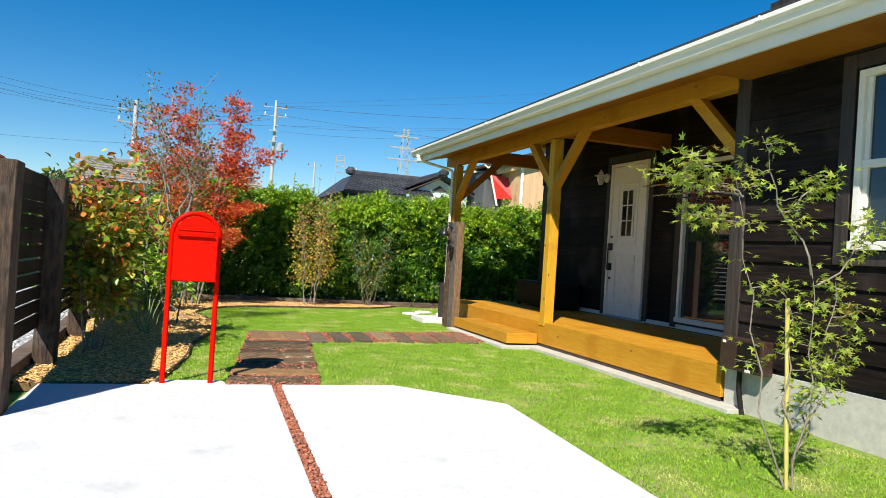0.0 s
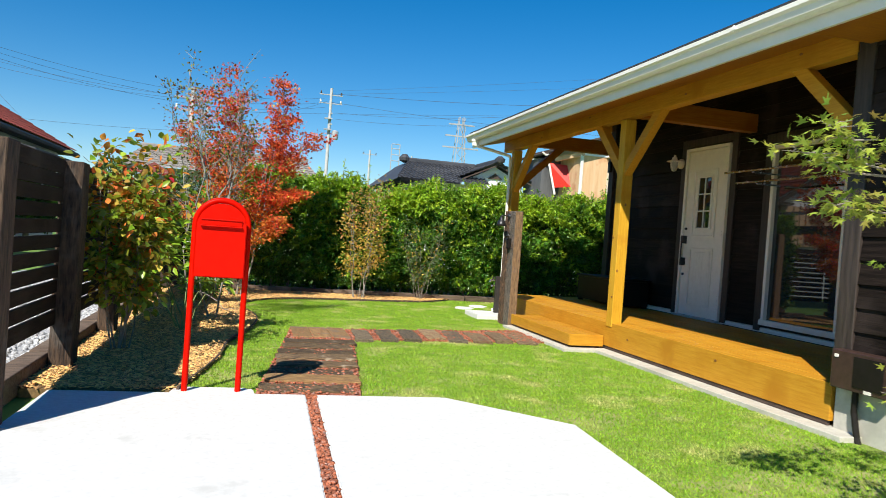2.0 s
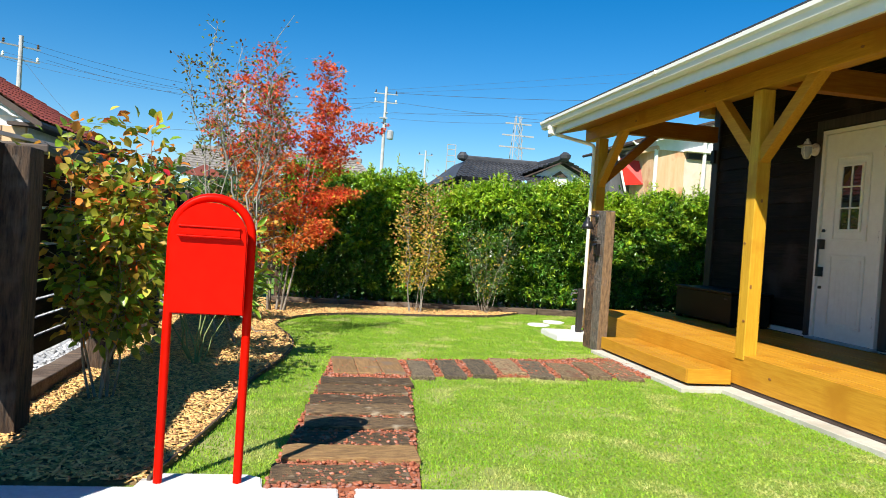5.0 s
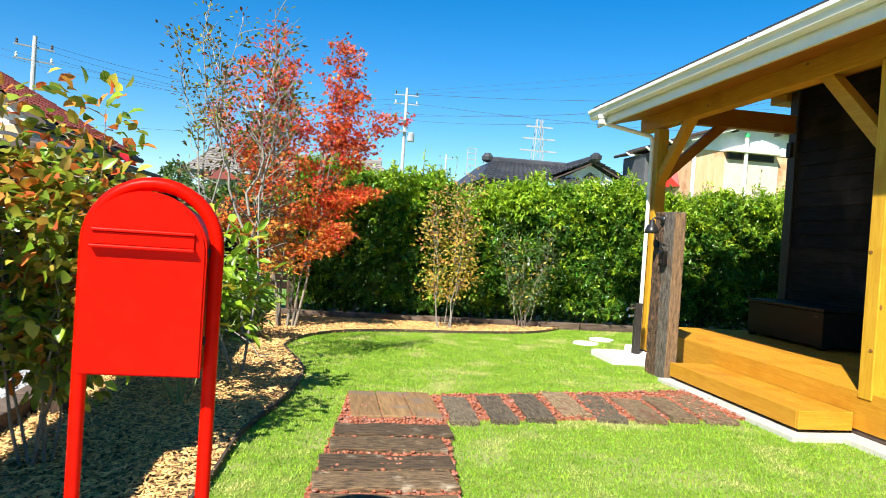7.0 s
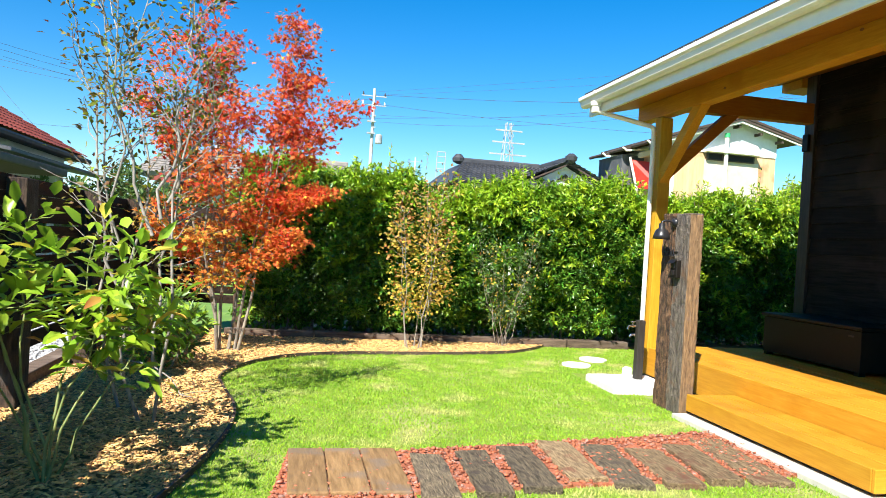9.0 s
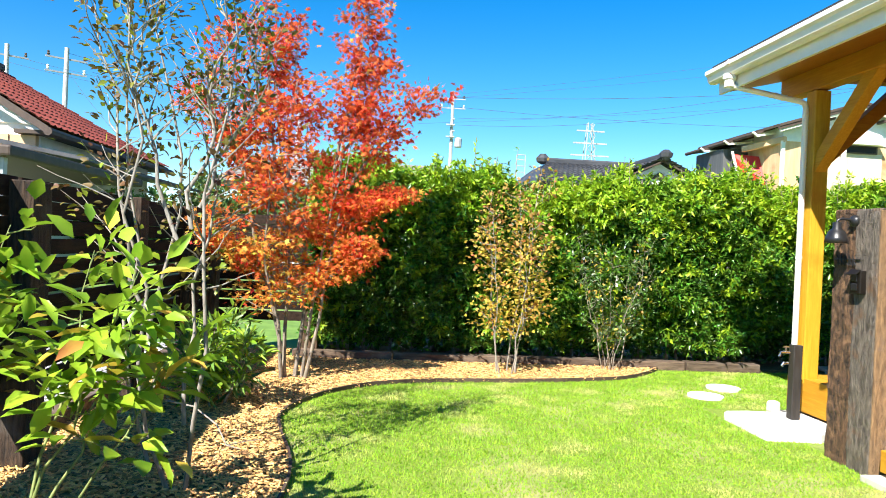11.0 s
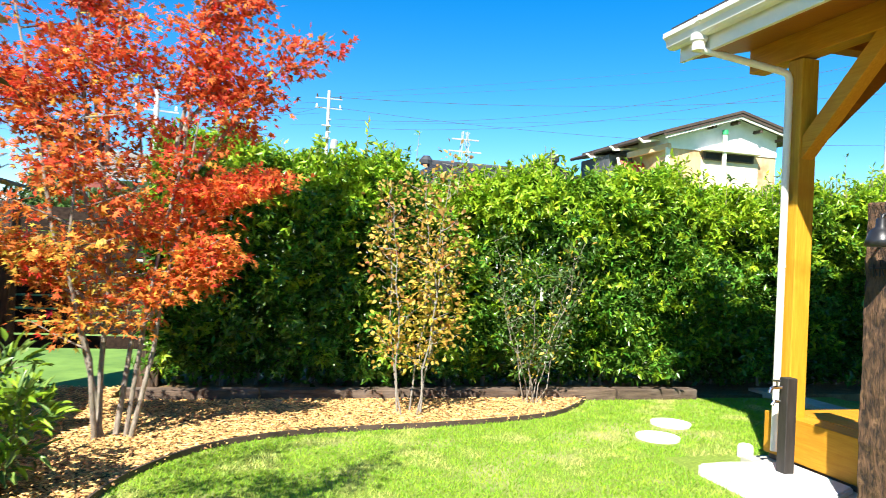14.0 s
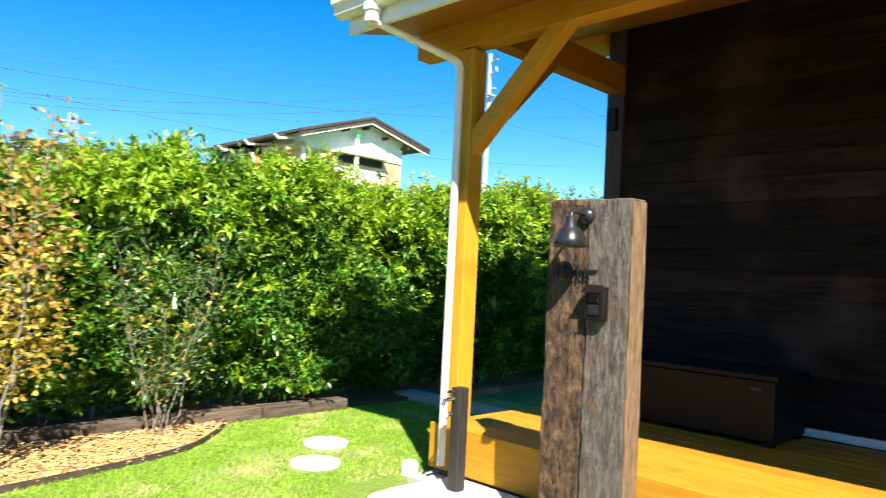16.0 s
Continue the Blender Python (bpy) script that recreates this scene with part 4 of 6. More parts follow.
part("shade", turned([(0.012, 0.125), (0.022, 0.12), (0.024, 0.085), (0.045, 0.068), (0.060, 0.03), (0.066, 0.0), (0.062, 0.001), (0.040, 0.055), (0.01, 0.07)], (3.474, 9.466, 1.30), 28), black_metal, lamp, smooth=True)
part("bulb", turned([(0.002, 0.0), (0.016, 0.008), (0.022, 0.026), (0.014, 0.05), (0.012, 0.064)], (3.474, 9.466, 1.30), 14), white_lid, lamp, "small white bulb", smooth=True)
sock = thing("power_outlet", (3.58, 9.40, 1.02), "black weatherproof power outlet on the sleeper post", "outlet")
part("cover", slab((3.548, 9.345, 1.01), (3.588, 9.437, 1.145), 0.006), black_plastic, sock)
part("hood", beam((3.552, 9.391, 1.150), (3.52, 9.391, 1.12), 0.088, 0.006, 0.002), black_plastic, sock)
for z in (1.082, 1.03):
    part("socket", slab((3.541, 9.368, z), (3.5475, 9.414, z + 0.04), 0.003), black_metal, sock)
plate = thing("name_sign", (3.58, 9.52, 1.17), "small black wrought-iron sign on the sleeper post", "sign")
b = slab((3.575, 9.40, 1.205), (3.588, 9.62, 1.212), 0.001)
for i in range(5):
    rod([(3.58, 9.60 - i * 0.035, 1.17), (3.575, 9.595 - i * 0.035, 1.225 + 0.015 * (i % 2)), (3.58, 9.58 - i * 0.035, 1.175)], 0.004, 6, b)
part("ironwork", b, black_metal, plate)

# ---- tap and washing place ----
section()
b = sheet([(3.36, 10.02), (3.36, 10.60), (3.55, 10.62), (3.95, 10.58), (3.95, 10.1), (3.72, 9.98)], -0.05, 0.055)
bmesh.ops.bevel(b, geom=[e for e in b.edges if all(v.co.z > 0.05 for v in e.verts)], offset=0.01, segments=2, affect="EDGES")
tagged(part("tap_basin", b, concrete), "white concrete slab under the garden tap", "slab", kind="structure")
section(0.045, 0.08, 0)
tap = thing("garden_tap", (3.715, 10.30, 0.055), "dark square standpipe with a chrome garden tap", "tap")
part("column", slab((3.682, 10.267, 0.055), (3.748, 10.333, 0.585), 0.005), mat("tap_column", (0.02, 0.017, 0.015), (0.04, 0.034, 0.03), 0.55, scale=(40, 40, 6), bump=0.1), tap)
b = rod([(3.668, 10.30, 0.53), (3.62, 10.30, 0.53), (3.60, 10.30, 0.525), (3.592, 10.30, 0.50)], 0.011, 10)
rod([(3.64, 10.30, 0.53), (3.64, 10.30, 0.565)], 0.007, 8, b)
rod([(3.618, 10.30, 0.568), (3.662, 10.30, 0.568)], 0.007, 8, b)
part("spout", b, steel, tap)
b = rod([(3.668, 10.31, 0.45), (3.63, 10.31, 0.45), (3.62, 10.31, 0.43)], 0.011, 10)
part("hose_union", b, steel, tap)
section()
for x, y in ((3.60, 11.40), (3.95, 11.78)):
    lid = thing("access_lid", (x, y, 0), "round white plastic drain lid set in the lawn", "drain cover", "drain lids")
    part("rim", turned([(0.15, -0.04), (0.15, 0.004), (0.146, 0.008), (0.128, 0.008)], (x, y, 0), 32), white_lid, lid)
    part("cap", turned([(0.125, -0.02), (0.125, 0.010), (0.12, 0.012), (0.03, 0.012)], (x, y, 0), 32), white_lid, lid)
capd = thing("pipe_cap", (3.93, 10.92, 0), "small white domed plastic pipe cap by the deck", "pipe cap")
part("dome", turned([(0.05, -0.03), (0.05, 0.045), (0.045, 0.06), (0.03, 0.07), (0.005, 0.073)], (3.93, 10.92, 0), 20), white_lid, capd, smooth=True)

# ---- porch things ----
section(-0.045, 0, -0.03)
chest = thing("storage_bench", (5.38, 9.9, DZ), "dark brown lidded storage box on the deck", "storage box")
part("body", slab((5.13, 9.29, DZ + 0.03), (5.62, 10.48, 0.70), 0.006), black_plastic, chest)
part("lid", slab((5.11, 9.27, 0.703), (5.64, 10.50, 0.735), 0.008), black_plastic, chest)
for y in (9.33, 10.44):
    for x in (5.17, 5.58):
        part("foot", slab((x - 0.03, y - 0.03, DZ + 0.001), (x + 0.03, y + 0.03, DZ + 0.03), 0.003), black_plastic, chest)
part("latch", slab((5.122, 9.36, 0.645), (5.13, 9.42, 0.66), 0.002), brown_paint, chest)
wl = thing("porch_lamp", (5.66, 8.80, 2.3), "white caged marine lamp with a clear glass jar", "lamp")
part("backplate", rod([(5.668, 8.80, 2.31), (5.64, 8.80, 2.31), (5.63, 8.80, 2.31)], [0.065, 0.065, 0.04], 20), white_paint, wl)
part("arm", rod([(5.63, 8.80, 2.31), (5.58, 8.79, 2.34), (5.52, 8.76, 2.40), (5.51, 8.74, 2.40), (5.51, 8.74, 2.36)], 0.014, 8), white_paint, wl)
part("shade", turned([(0.03, 0.05), (0.035, 0.02), (0.095, 0.0), (0.092, -0.006), (0.03, 0.01)], (5.51, 8.74, 2.325), 20), white_paint, wl)
part("glass_jar", turned([(0.045, 0.0), (0.048, -0.04), (0.04, -0.09), (0.015, -0.115), (0.002, -0.117)], (5.51, 8.74, 2.32), 16), grey_metal, wl, smooth=True)
for k in range(4):
    a = k * math.pi / 2 + 0.4
    part("cage_wire", rod([(5.51 + math.cos(a) * 0.055, 8.74 + math.sin(a) * 0.055, 2.325), (5.51 + math.cos(a) * 0.056, 8.74 + math.sin(a) * 0.056, 2.26), (5.51 + math.cos(a) * 0.03, 8.74 + math.sin(a) * 0.03, 2.205), (5.51, 8.74, 2.195)], 0.004, 6), white_paint, wl)
for z, x, y0, y1 in ((2.06, 5.30, 5.2, 7.42), (1.945, 5.36, 5.2, 7.30)):
    pl = thing("laundry_pole", (x, 6.3, z), "thin steel laundry pole under the porch roof", "pole", "laundry poles")
    part("tube", rod([(x, y0, z), (x, y1 - 0.03, z), (x, y1, z)], [0.012, 0.012, 0.009], 10), steel, pl)
    part("holder", slab((x, 6.95, z - 0.03), (5.655, 6.975, z - 0.012), 0.003), steel, pl)
    part("holder", slab((x, 5.6, z - 0.03), (5.655, 5.625, z - 0.012), 0.003), steel, pl)
meter = thing("meter_box", (3.97, 4.1, 0.34), "dark brown meter box on the house corner", "meter box")
part("case", slab((3.92, 3.90, 0.34), (4.022, 4.33, 0.585), 0.008), mat("meter_brown", (0.035, 0.018, 0.014), (0.06, 0.032, 0.025), 0.4, scale=(20, 20, 20), bump=0.05), meter)
part("hatch", slab((3.913, 3.93, 0.37), (3.92, 4.15, 0.56), 0.003), black_plastic, meter)
part("tag", slab((3.912, 4.27, 0.535), (3.9195, 4.30, 0.555), 0.001), white_paint, meter, "white sticker")
part("tag", slab((3.912, 4.01, 0.345), (3.9195, 4.06, 0.365), 0.001), white_paint, meter, "white sticker")
part("pipe", rod([(3.99, 4.19, 0.34), (3.99, 4.19, 0.2), (3.985, 4.15, 0.05), (3.98, 4.11, -0.03)], 0.02, 10), black_plastic, meter, "black hose")
dev = thing("junction_box", (5.64, 10.70, 2.33), "small black junction box on the house corner", "junction box")
part("case", slab((5.62, 10.66, 2.33), (5.654, 10.74, 2.50), 0.005), black_plastic, dev)


# ---- plants ----
section()
def sway(rng, a, b, n, amount):
    """A bent line from a to b."""
    a, b = np.array(a, float), np.array(b, float)
    t = np.linspace(0, 1, n)[:, None]
    w = np.cumsum(rng.normal(0, amount, (n, 3)), axis=0)
    w -= w[0] + t * (w[-1] - w[0])
    return a + (b - a) * t + w * np.array([1, 1, 0.4])


def plant(name, rng, base, stems, label, category, wood, leafy, size, foliage, group="", sub=7, reach=0.35, per=8, puff=(0.06, 0.06, 0.04), low=0.25, rise=0.35, thick=0.011, shape=LANCE, flat=0.5, nodes=4, cut=None, taper=0.8, droop=0.0, bend=0.022):
    """A plant: bent stems from the ground, side twigs on them, and leaves round the twigs."""
    p = thing(name, base, label, category, group)
    spots, heads = [], []
    twigs = bmesh.new()
    for a, b, r in stems:
        line = sway(rng, a, b, 9, bend)
        part("stem", rod([tuple(q) for q in line], [thick * (1 - 0.8 * i / 8) * (r / 0.35) ** 0.25 for i in range(9)], 7), wood, p, smooth=True)
        for k in range(sub):
            f = low + (0.99 - low) * (k + rng.uniform(0, 0.9)) / sub
            q = line[0] + (line[-1] - line[0]) * f
            i = min(int(f * 8), 7)
            q = line[i] + (line[i + 1] - line[i]) * (f * 8 - i)
            ang = rng.uniform(0, math.tau)
            ln = r * rng.uniform(0.55, 1.15) * (1 - taper * 0.55 * max(0, f - 0.3))
            tip = q + np.array([math.cos(ang) * ln, math.sin(ang) * ln, rise * ln * rng.uniform(0.3, 1.5)])
            tw = sway(rng, q, tip, 5, 0.012)
            rod([tuple(v) for v in tw], [thick * 0.38, thick * 0.32, thick * 0.26, thick * 0.2, thick * 0.14], 5, twigs)
            for j in range(nodes):
                g = tw[1 + (j * 4) // nodes] if nodes <= 4 else tw[0] + (tw[-1] - tw[0]) * (0.25 + 0.75 * j / (nodes - 1))
                m = rng.poisson(per)
                o = rng.normal(0, 1, (m, 3)) * np.array(puff)
                spots.append(g + o)
                d = o + (tip - q) / max(ln, 0.05) * 0.05 + rng.normal(0, 0.03, (m, 3))
                d[:, 2] -= droop * rng.uniform(0.3, 1, m)
                heads.append(d)
        m = int(per * 1.5)
        o = rng.normal(0, 1, (m, 3)) * np.array(puff)
        spots.append(line[-1] + o)
        heads.append(o + np.array([0, 0, 0.03]))
    part("twigwork", twigs, wood, p)["kind"] = "stuff"
    spots, heads = np.concatenate(spots), np.concatenate(heads)
    keep = spots[:, 2] > 0.05
    spots, heads = spots[keep], heads[keep]
    which = np.array([leafy(s, rng) for s in spots])
    for i, m in enumerate(foliage):
        sel = which == i
        if sel.sum() > 3:
            leaves("leaves", rng, spots[sel], heads[sel], size[0], size[1], m, p, shape, 0.3, flat)
    return p


# the red maple
rng = np.random.default_rng(101)
B = (0.08, 11.62, 0.0)
plant("maple_tree", rng, B, [((0.02, 11.60, 0), (-0.22, 11.62, 3.32), 0.34), ((0.03, 11.62, 0), (-0.55, 11.45, 2.85), 0.36), ((0.16, 11.62, 0), (0.58, 11.66, 3.32), 0.21), ((0.19, 11.60, 0), (0.54, 11.52, 2.2), 0.30), ((0.47, 11.66, 1.62), (1.14, 11.66, 2.50), 0.23), ((0.10, 11.64, 0), (0.10, 11.85, 2.3), 0.40), ((0.0, 11.58, 0), (-0.15, 11.28, 1.9), 0.38), ((-0.06, 11.58, 0.75), (-0.62, 11.50, 1.22), 0.22), ((-0.22, 11.55, 1.5), (-0.80, 11.55, 2.45), 0.24), ((0.24, 11.58, 0.7), (0.60, 11.48, 1.15), 0.20), ((0.40, 11.6, 1.3), (0.88, 11.6, 1.62), 0.14), ((0.36, 11.64, 1.6), (0.60, 11.6, 3.2), 0.19), ((0.38, 11.62, 1.8), (0.74, 11.7, 2.75), 0.17), ((-0.12, 11.6, 1.5), (-0.34, 11.66, 3.0), 0.30), ((-0.05, 11.6, 1.2), (-0.48, 11.7, 2.1), 0.30), ((-0.02, 11.6, 1.6), (0.02, 11.5, 3.0), 0.24), ((0.35, 11.6, 1.1), (0.72, 11.65, 1.55), 0.24)],
      "slender multi-stemmed maple in red and orange autumn leaf", "tree", bark,
      lambda s, r: 2 if r.uniform() < 0.28 * (s[2] < 1.25 and s[0] < 0.15) + 0.03 else int(s[2] + r.normal(0, 0.35) + 0.4 * (s[0] > 0.2) < 1.7), (0.037, 0.037), (maple_red, maple_orange, yellow_leaf), sub=14, per=17, puff=(0.07, 0.07, 0.034), low=0.26, rise=0.30, taper=0.35, thick=0.018, shape=PALM, flat=0.42, nodes=4, droop=0.05)

# tall thin tree with few leaves
rng = np.random.default_rng(102)
plant("sparse_tree", rng, (-0.2, 9.0, 0), [((-0.35, 9.25, 0), (-0.50, 9.15, 2.95), 0.26), ((-0.33, 9.24, 0.4), (-0.28, 9.3, 2.8), 0.26), ((-0.36, 9.24, 0.7), (-0.75, 9.2, 2.55), 0.24), ((-0.15, 8.87, 0), (-0.36, 8.7, 2.5), 0.34), ((-0.08, 8.89, 0), (0.0, 8.85, 2.75), 0.34), ((-0.1, 8.9, 0.3), (-0.12, 9.1, 2.0), 0.28), ((-0.10, 8.88, 1.2), (0.03, 8.85, 2.35), 0.30), ((-0.14, 8.87, 1.1), (-0.30, 8.78, 2.2), 0.30), ((-0.07, 8.89, 1.3), (0.14, 8.95, 2.15), 0.26)],
      "thin bare-branched young tree with few dark leaves", "tree", pale_bark, lambda s, r: int(r.uniform() < 0.35), (0.038, 0.021), (dark_leaf, olive_leaf), bend=0.045, sub=16, per=4.2, puff=(0.05, 0.05, 0.03), low=0.32, rise=1.0, thick=0.0115, flat=0.5, nodes=3, droop=0.03)

# large-leaved green and yellow shrub by the fence
rng = np.random.default_rng(103)
plant("deciduous_shrub", rng, (-0.72, 6.74, 0), [((-0.76, 6.74, 0), (-0.88, 6.66, 1.35), 0.30), ((-0.70, 6.75, 0), (-0.62, 6.78, 1.52), 0.28), ((-0.72, 6.70, 0), (-0.52, 6.55, 1.3), 0.28), ((-0.74, 6.76, 0), (-0.78, 6.95, 1.38), 0.3), ((-0.69, 6.72, 0), (-0.52, 6.75, 1.15), 0.22), ((-0.78, 6.70, 0), (-0.96, 6.62, 1.56), 0.26), ((-0.66, 6.72, 0), (-0.52, 6.72, 1.60), 0.14), ((-0.72, 6.66, 0), (-0.66, 6.5, 1.2), 0.24)],
      "bushy shrub with green leaves turning yellow and red", "shrub", bark, lambda s, r: (2 if r.uniform() < 0.07 + 0.20 * (s[2] > 1.15) else 3 if r.uniform() < 0.2 else int(r.uniform() < 0.28)), (0.068, 0.044), (olive_leaf, bright_leaf, maple_orange, yellow_leaf), sub=16, per=5.2, puff=(0.06, 0.06, 0.055), low=0.28, rise=0.45, thick=0.009, flat=0.5, nodes=4, droop=0.05)

# glossy bright shrub
rng = np.random.default_rng(104)
plant("evergreen_shrub", rng, (-0.38, 8.0, 0), [((-0.36, 7.86, 0), (-0.80, 8.15, 1.12), 0.22), ((-0.34, 7.84, 0), (-0.60, 8.3, 1.18), 0.20), ((-0.35, 7.88, 0), (-0.30, 8.3, 1.10), 0.20), ((-0.33, 7.85, 0), (-0.08, 8.12, 0.90), 0.16), ((-0.40, 8.0, 0), (-0.70, 7.95, 1.05), 0.26), ((-0.40, 8.05, 0), (-0.90, 8.3, 1.0), 0.22), ((-0.34, 7.9, 0), (-0.04, 8.0, 1.05), 0.18), ((-0.32, 7.95, 0), (0.06, 8.1, 0.78), 0.16)],
      "leafy shrub with large glossy bright green leaves", "shrub", mat("green_stem", (0.14, 0.19, 0.05), (0.25, 0.28, 0.09), 0.6, scale=(40, 40, 10), bump=0.1), lambda s, r: int(r.uniform() < 0.08), (0.115, 0.050), (bright_leaf, yellow_leaf), sub=9, per=1.8, puff=(0.05, 0.05, 0.045), low=0.56, rise=0.6, thick=0.009, flat=0.65, nodes=4, droop=0.02)

# low evergreen
rng = np.random.default_rng(105)
plant("rhododendron", rng, (-0.36, 10.6, 0), [((-0.36 + 0.1 * math.cos(k), 10.6 + 0.1 * math.sin(k), 0), (-0.36 + 0.24 * math.cos(k), 10.6 + 0.24 * math.sin(k), 0.46 + 0.12 * (k % 2)), 0.17) for k in range(7)],
      "low rounded evergreen bush with narrow leaves", "bush", bark, lambda s, r: int(r.uniform() < 0.45), (0.095, 0.027), (rhodo_leaf, bright_leaf), sub=9, per=5, puff=(0.045, 0.045, 0.04), low=0.15, rise=0.6, thick=0.008, flat=0.5, nodes=3)

# yellow shrub and thin green shrub by the hedge
rng = np.random.default_rng(106)
plant("autumn_shrub", rng, (2.0, 12.15, 0), [((2.0 + 0.09 * math.cos(k * 1.3), 12.15 + 0.08 * math.sin(k * 1.3), 0), (2.03 + (0.24 + 0.08 * (k % 2)) * math.cos(k * 1.3), 12.2 + 0.2 * math.sin(k * 1.3), 1.95 - 0.14 * k), 0.19) for k in range(6)],
      "upright thin-stemmed shrub with yellow autumn leaves", "shrub", pale_bark, lambda s, r: int(s[2] + r.normal(0, 0.35) > 1.35), (0.040, 0.027), (yellow_leaf, mat("rust_leaf", (0.36, 0.21, 0.05), (0.48, 0.31, 0.07), 0.6, scale=(5, 5, 5), c3=(0.46, 0.17, 0.04), coarse=5, bump=0, island=0.3, hue=0.03, trans=0.3)), sub=16, per=5.4, puff=(0.06, 0.06, 0.05), low=0.22, rise=0.6, thick=0.009, flat=0.4, nodes=4, droop=0.03)
rng = np.random.default_rng(107)
plant("thin_shrub", rng, (3.1, 12.5, 0), [((3.1 + 0.05 * math.cos(k), 12.5 + 0.05 * math.sin(k), 0), (3.12 + 0.42 * math.cos(k * 0.9), 12.5 + 0.16 * math.sin(k * 0.9), 1.05 + 0.1 * (k % 4)), 0.16) for k in range(8)],
      "loose vase-shaped shrub with small dark green leaves", "shrub", bark, lambda s, r: int(r.uniform() < 0.15), (0.045, 0.022), (shrub_leaf, yellow_leaf), sub=10, per=5.0, puff=(0.05, 0.05, 0.05), low=0.22, rise=0.7, thick=0.006, flat=0.4, nodes=3)
tagd = thing("plant_label", (3.14, 12.46, 0.85), "white plastic plant label hanging on a twig", "label")
part("strip", slab((3.125, 12.44, 0.85), (3.15, 12.443, 0.96), 0.001), white_paint, tagd)

# young green maple by the house
rng = np.random.default_rng(108)
plant("young_maple", rng, (2.82, 2.61, 0), [((2.80, 2.61, 0), (2.40, 2.62, 1.48), 0.14), ((2.45, 2.62, 1.40), (1.94, 2.64, 1.46), 0.12), ((2.44, 2.62, 1.40), (2.05, 2.60, 1.57), 0.12), ((2.50, 2.62, 1.28), (2.10, 2.62, 1.30), 0.08), ((2.84, 2.60, 0), (2.90, 2.62, 1.09), 0.16), ((2.90, 2.62, 1.05), (2.54, 2.62, 1.70), 0.16), ((2.76, 2.62, 1.38), (2.98, 2.62, 1.56), 0.10), ((2.92, 2.60, 1.0), (3.30, 2.62, 1.37), 0.12), ((2.85, 2.60, 0.2), (3.22, 2.62, 0.92), 0.19), ((2.83, 2.60, 0.1), (3.05, 2.62, 0.66), 0.10), ((2.82, 2.60, 0.3), (2.68, 2.60, 1.0), 0.12), ((2.86, 2.60, 0.4), (3.04, 2.60, 1.02), 0.18)],
      "young green maple with airy leaves beside the house", "tree", bark, lambda s, r: 0, (0.032, 0.032), (green_maple,), sub=7, per=5, puff=(0.05, 0.05, 0.022), low=0.35, rise=0.15, thick=0.0075, shape=PALM, flat=0.6, nodes=3, droop=0.03)
cane = thing("bamboo_cane", (2.80, 2.57, 0), "yellow bamboo cane supporting the young maple", "cane")
part("cane", rod([(2.835 - 0.006 * k, 2.63, -0.04 + 0.088 * k) for k in range(12)], [0.0095 if k % 2 else 0.0112 for k in range(12)], 9), bamboo, cane)

twig = thing("fallen_twig", (0.0, 9.6, 0.02), "thin curved dry twig lying on the bark", "twig")
b = rod([(-0.42, 9.75, 0.22), (-0.25, 9.7, 0.2), (-0.1, 9.62, 0.12), (-0.02, 9.5, 0.04), (0.06, 9.47, 0.03)], [0.006, 0.005, 0.005, 0.004, 0.003], 6)
rod([(-0.02, 9.5, 0.04), (0.08, 9.62, 0.035), (0.14, 9.66, 0.03)], [0.004, 0.003, 0.002], 6, b)
part("branch", b, pale_bark, twig)

# ---- hedge ----
rng = np.random.default_rng(120)
hedge = thing("hedge", (4.5, 13.3, 0), "tall clipped evergreen hedge with bright green new tips", "hedge")
def hedge_top(x):
    return 1.93 + 0.05 * np.clip(x - 4.5, 0, 3.5) + 0.07 * np.sin(x * 1.7 + 0.5) + 0.06 * np.sin(x * 4.3) + 0.05 * np.sin(x * 9.1 + 2)
def hedge_front(x, z):
    return 12.98 + 0.10 * np.sin(x * 2.3 + z * 1.1) + 0.07 * np.sin(x * 5.1 + z * 3.7 + 1) + 0.05 * np.sin(x * 11 + z * 7)
n = 56000
x = rng.uniform(0.05, 9.4, n)
z = rng.uniform(0.03, 1.0, n) ** 0.85 * hedge_top(x)
y = hedge_front(x, z) + 0.10 + np.abs(rng.normal(0, 0.12, n)) + np.maximum(0, z - hedge_top(x) + 0.35) * 0.5
keep = (z > 0.3) | (rng.uniform(0, 1, n) < 0.3 + 0.7 * z / 0.3)
hd = np.stack([rng.normal(0, 0.8, n), -0.7 + rng.normal(0, 0.5, n), rng.normal(0.1, 0.6, n)], 1)
leaves("leaves", rng, np.stack([x, y, z], 1)[keep], hd[keep], 0.078, 0.033, hedge_leaf, hedge, SLIM, flat=0.4)
# leafy sprigs standing out of the face, brighter towards the top
m = 8200
x = rng.uniform(0.05, 9.4, m)
z = rng.uniform(0.04, 1.0, m) ** 0.8 * (hedge_top(x) + 0.02)
clump = np.sin(x * 5.7 + np.sin(z * 4) * 1.5) * np.sin(z * 6.3 + np.sin(x * 3) * 1.5)
y = hedge_front(x, z) + np.where(clump < -0.2, 0.12, 0.0) - np.where(clump > 0.4, 0.07, 0.0) + np.maximum(0, z - hedge_top(x) + 0.3) * 0.5 + rng.normal(0, 0.05, m)
way = np.stack([rng.normal(0, 0.55, m), -0.75 + rng.normal(0, 0.3, m), 0.45 + rng.normal(0, 0.35, m)], 1)
way /= np.linalg.norm(way, axis=1, keepdims=True)
size = rng.uniform(0.08, 0.20, m)
tip = rng.uniform(0, 1, m) < np.where(z > hedge_top(x) - 0.5 + rng.normal(0, 0.14, m), 0.85, 0.16)
per = 15
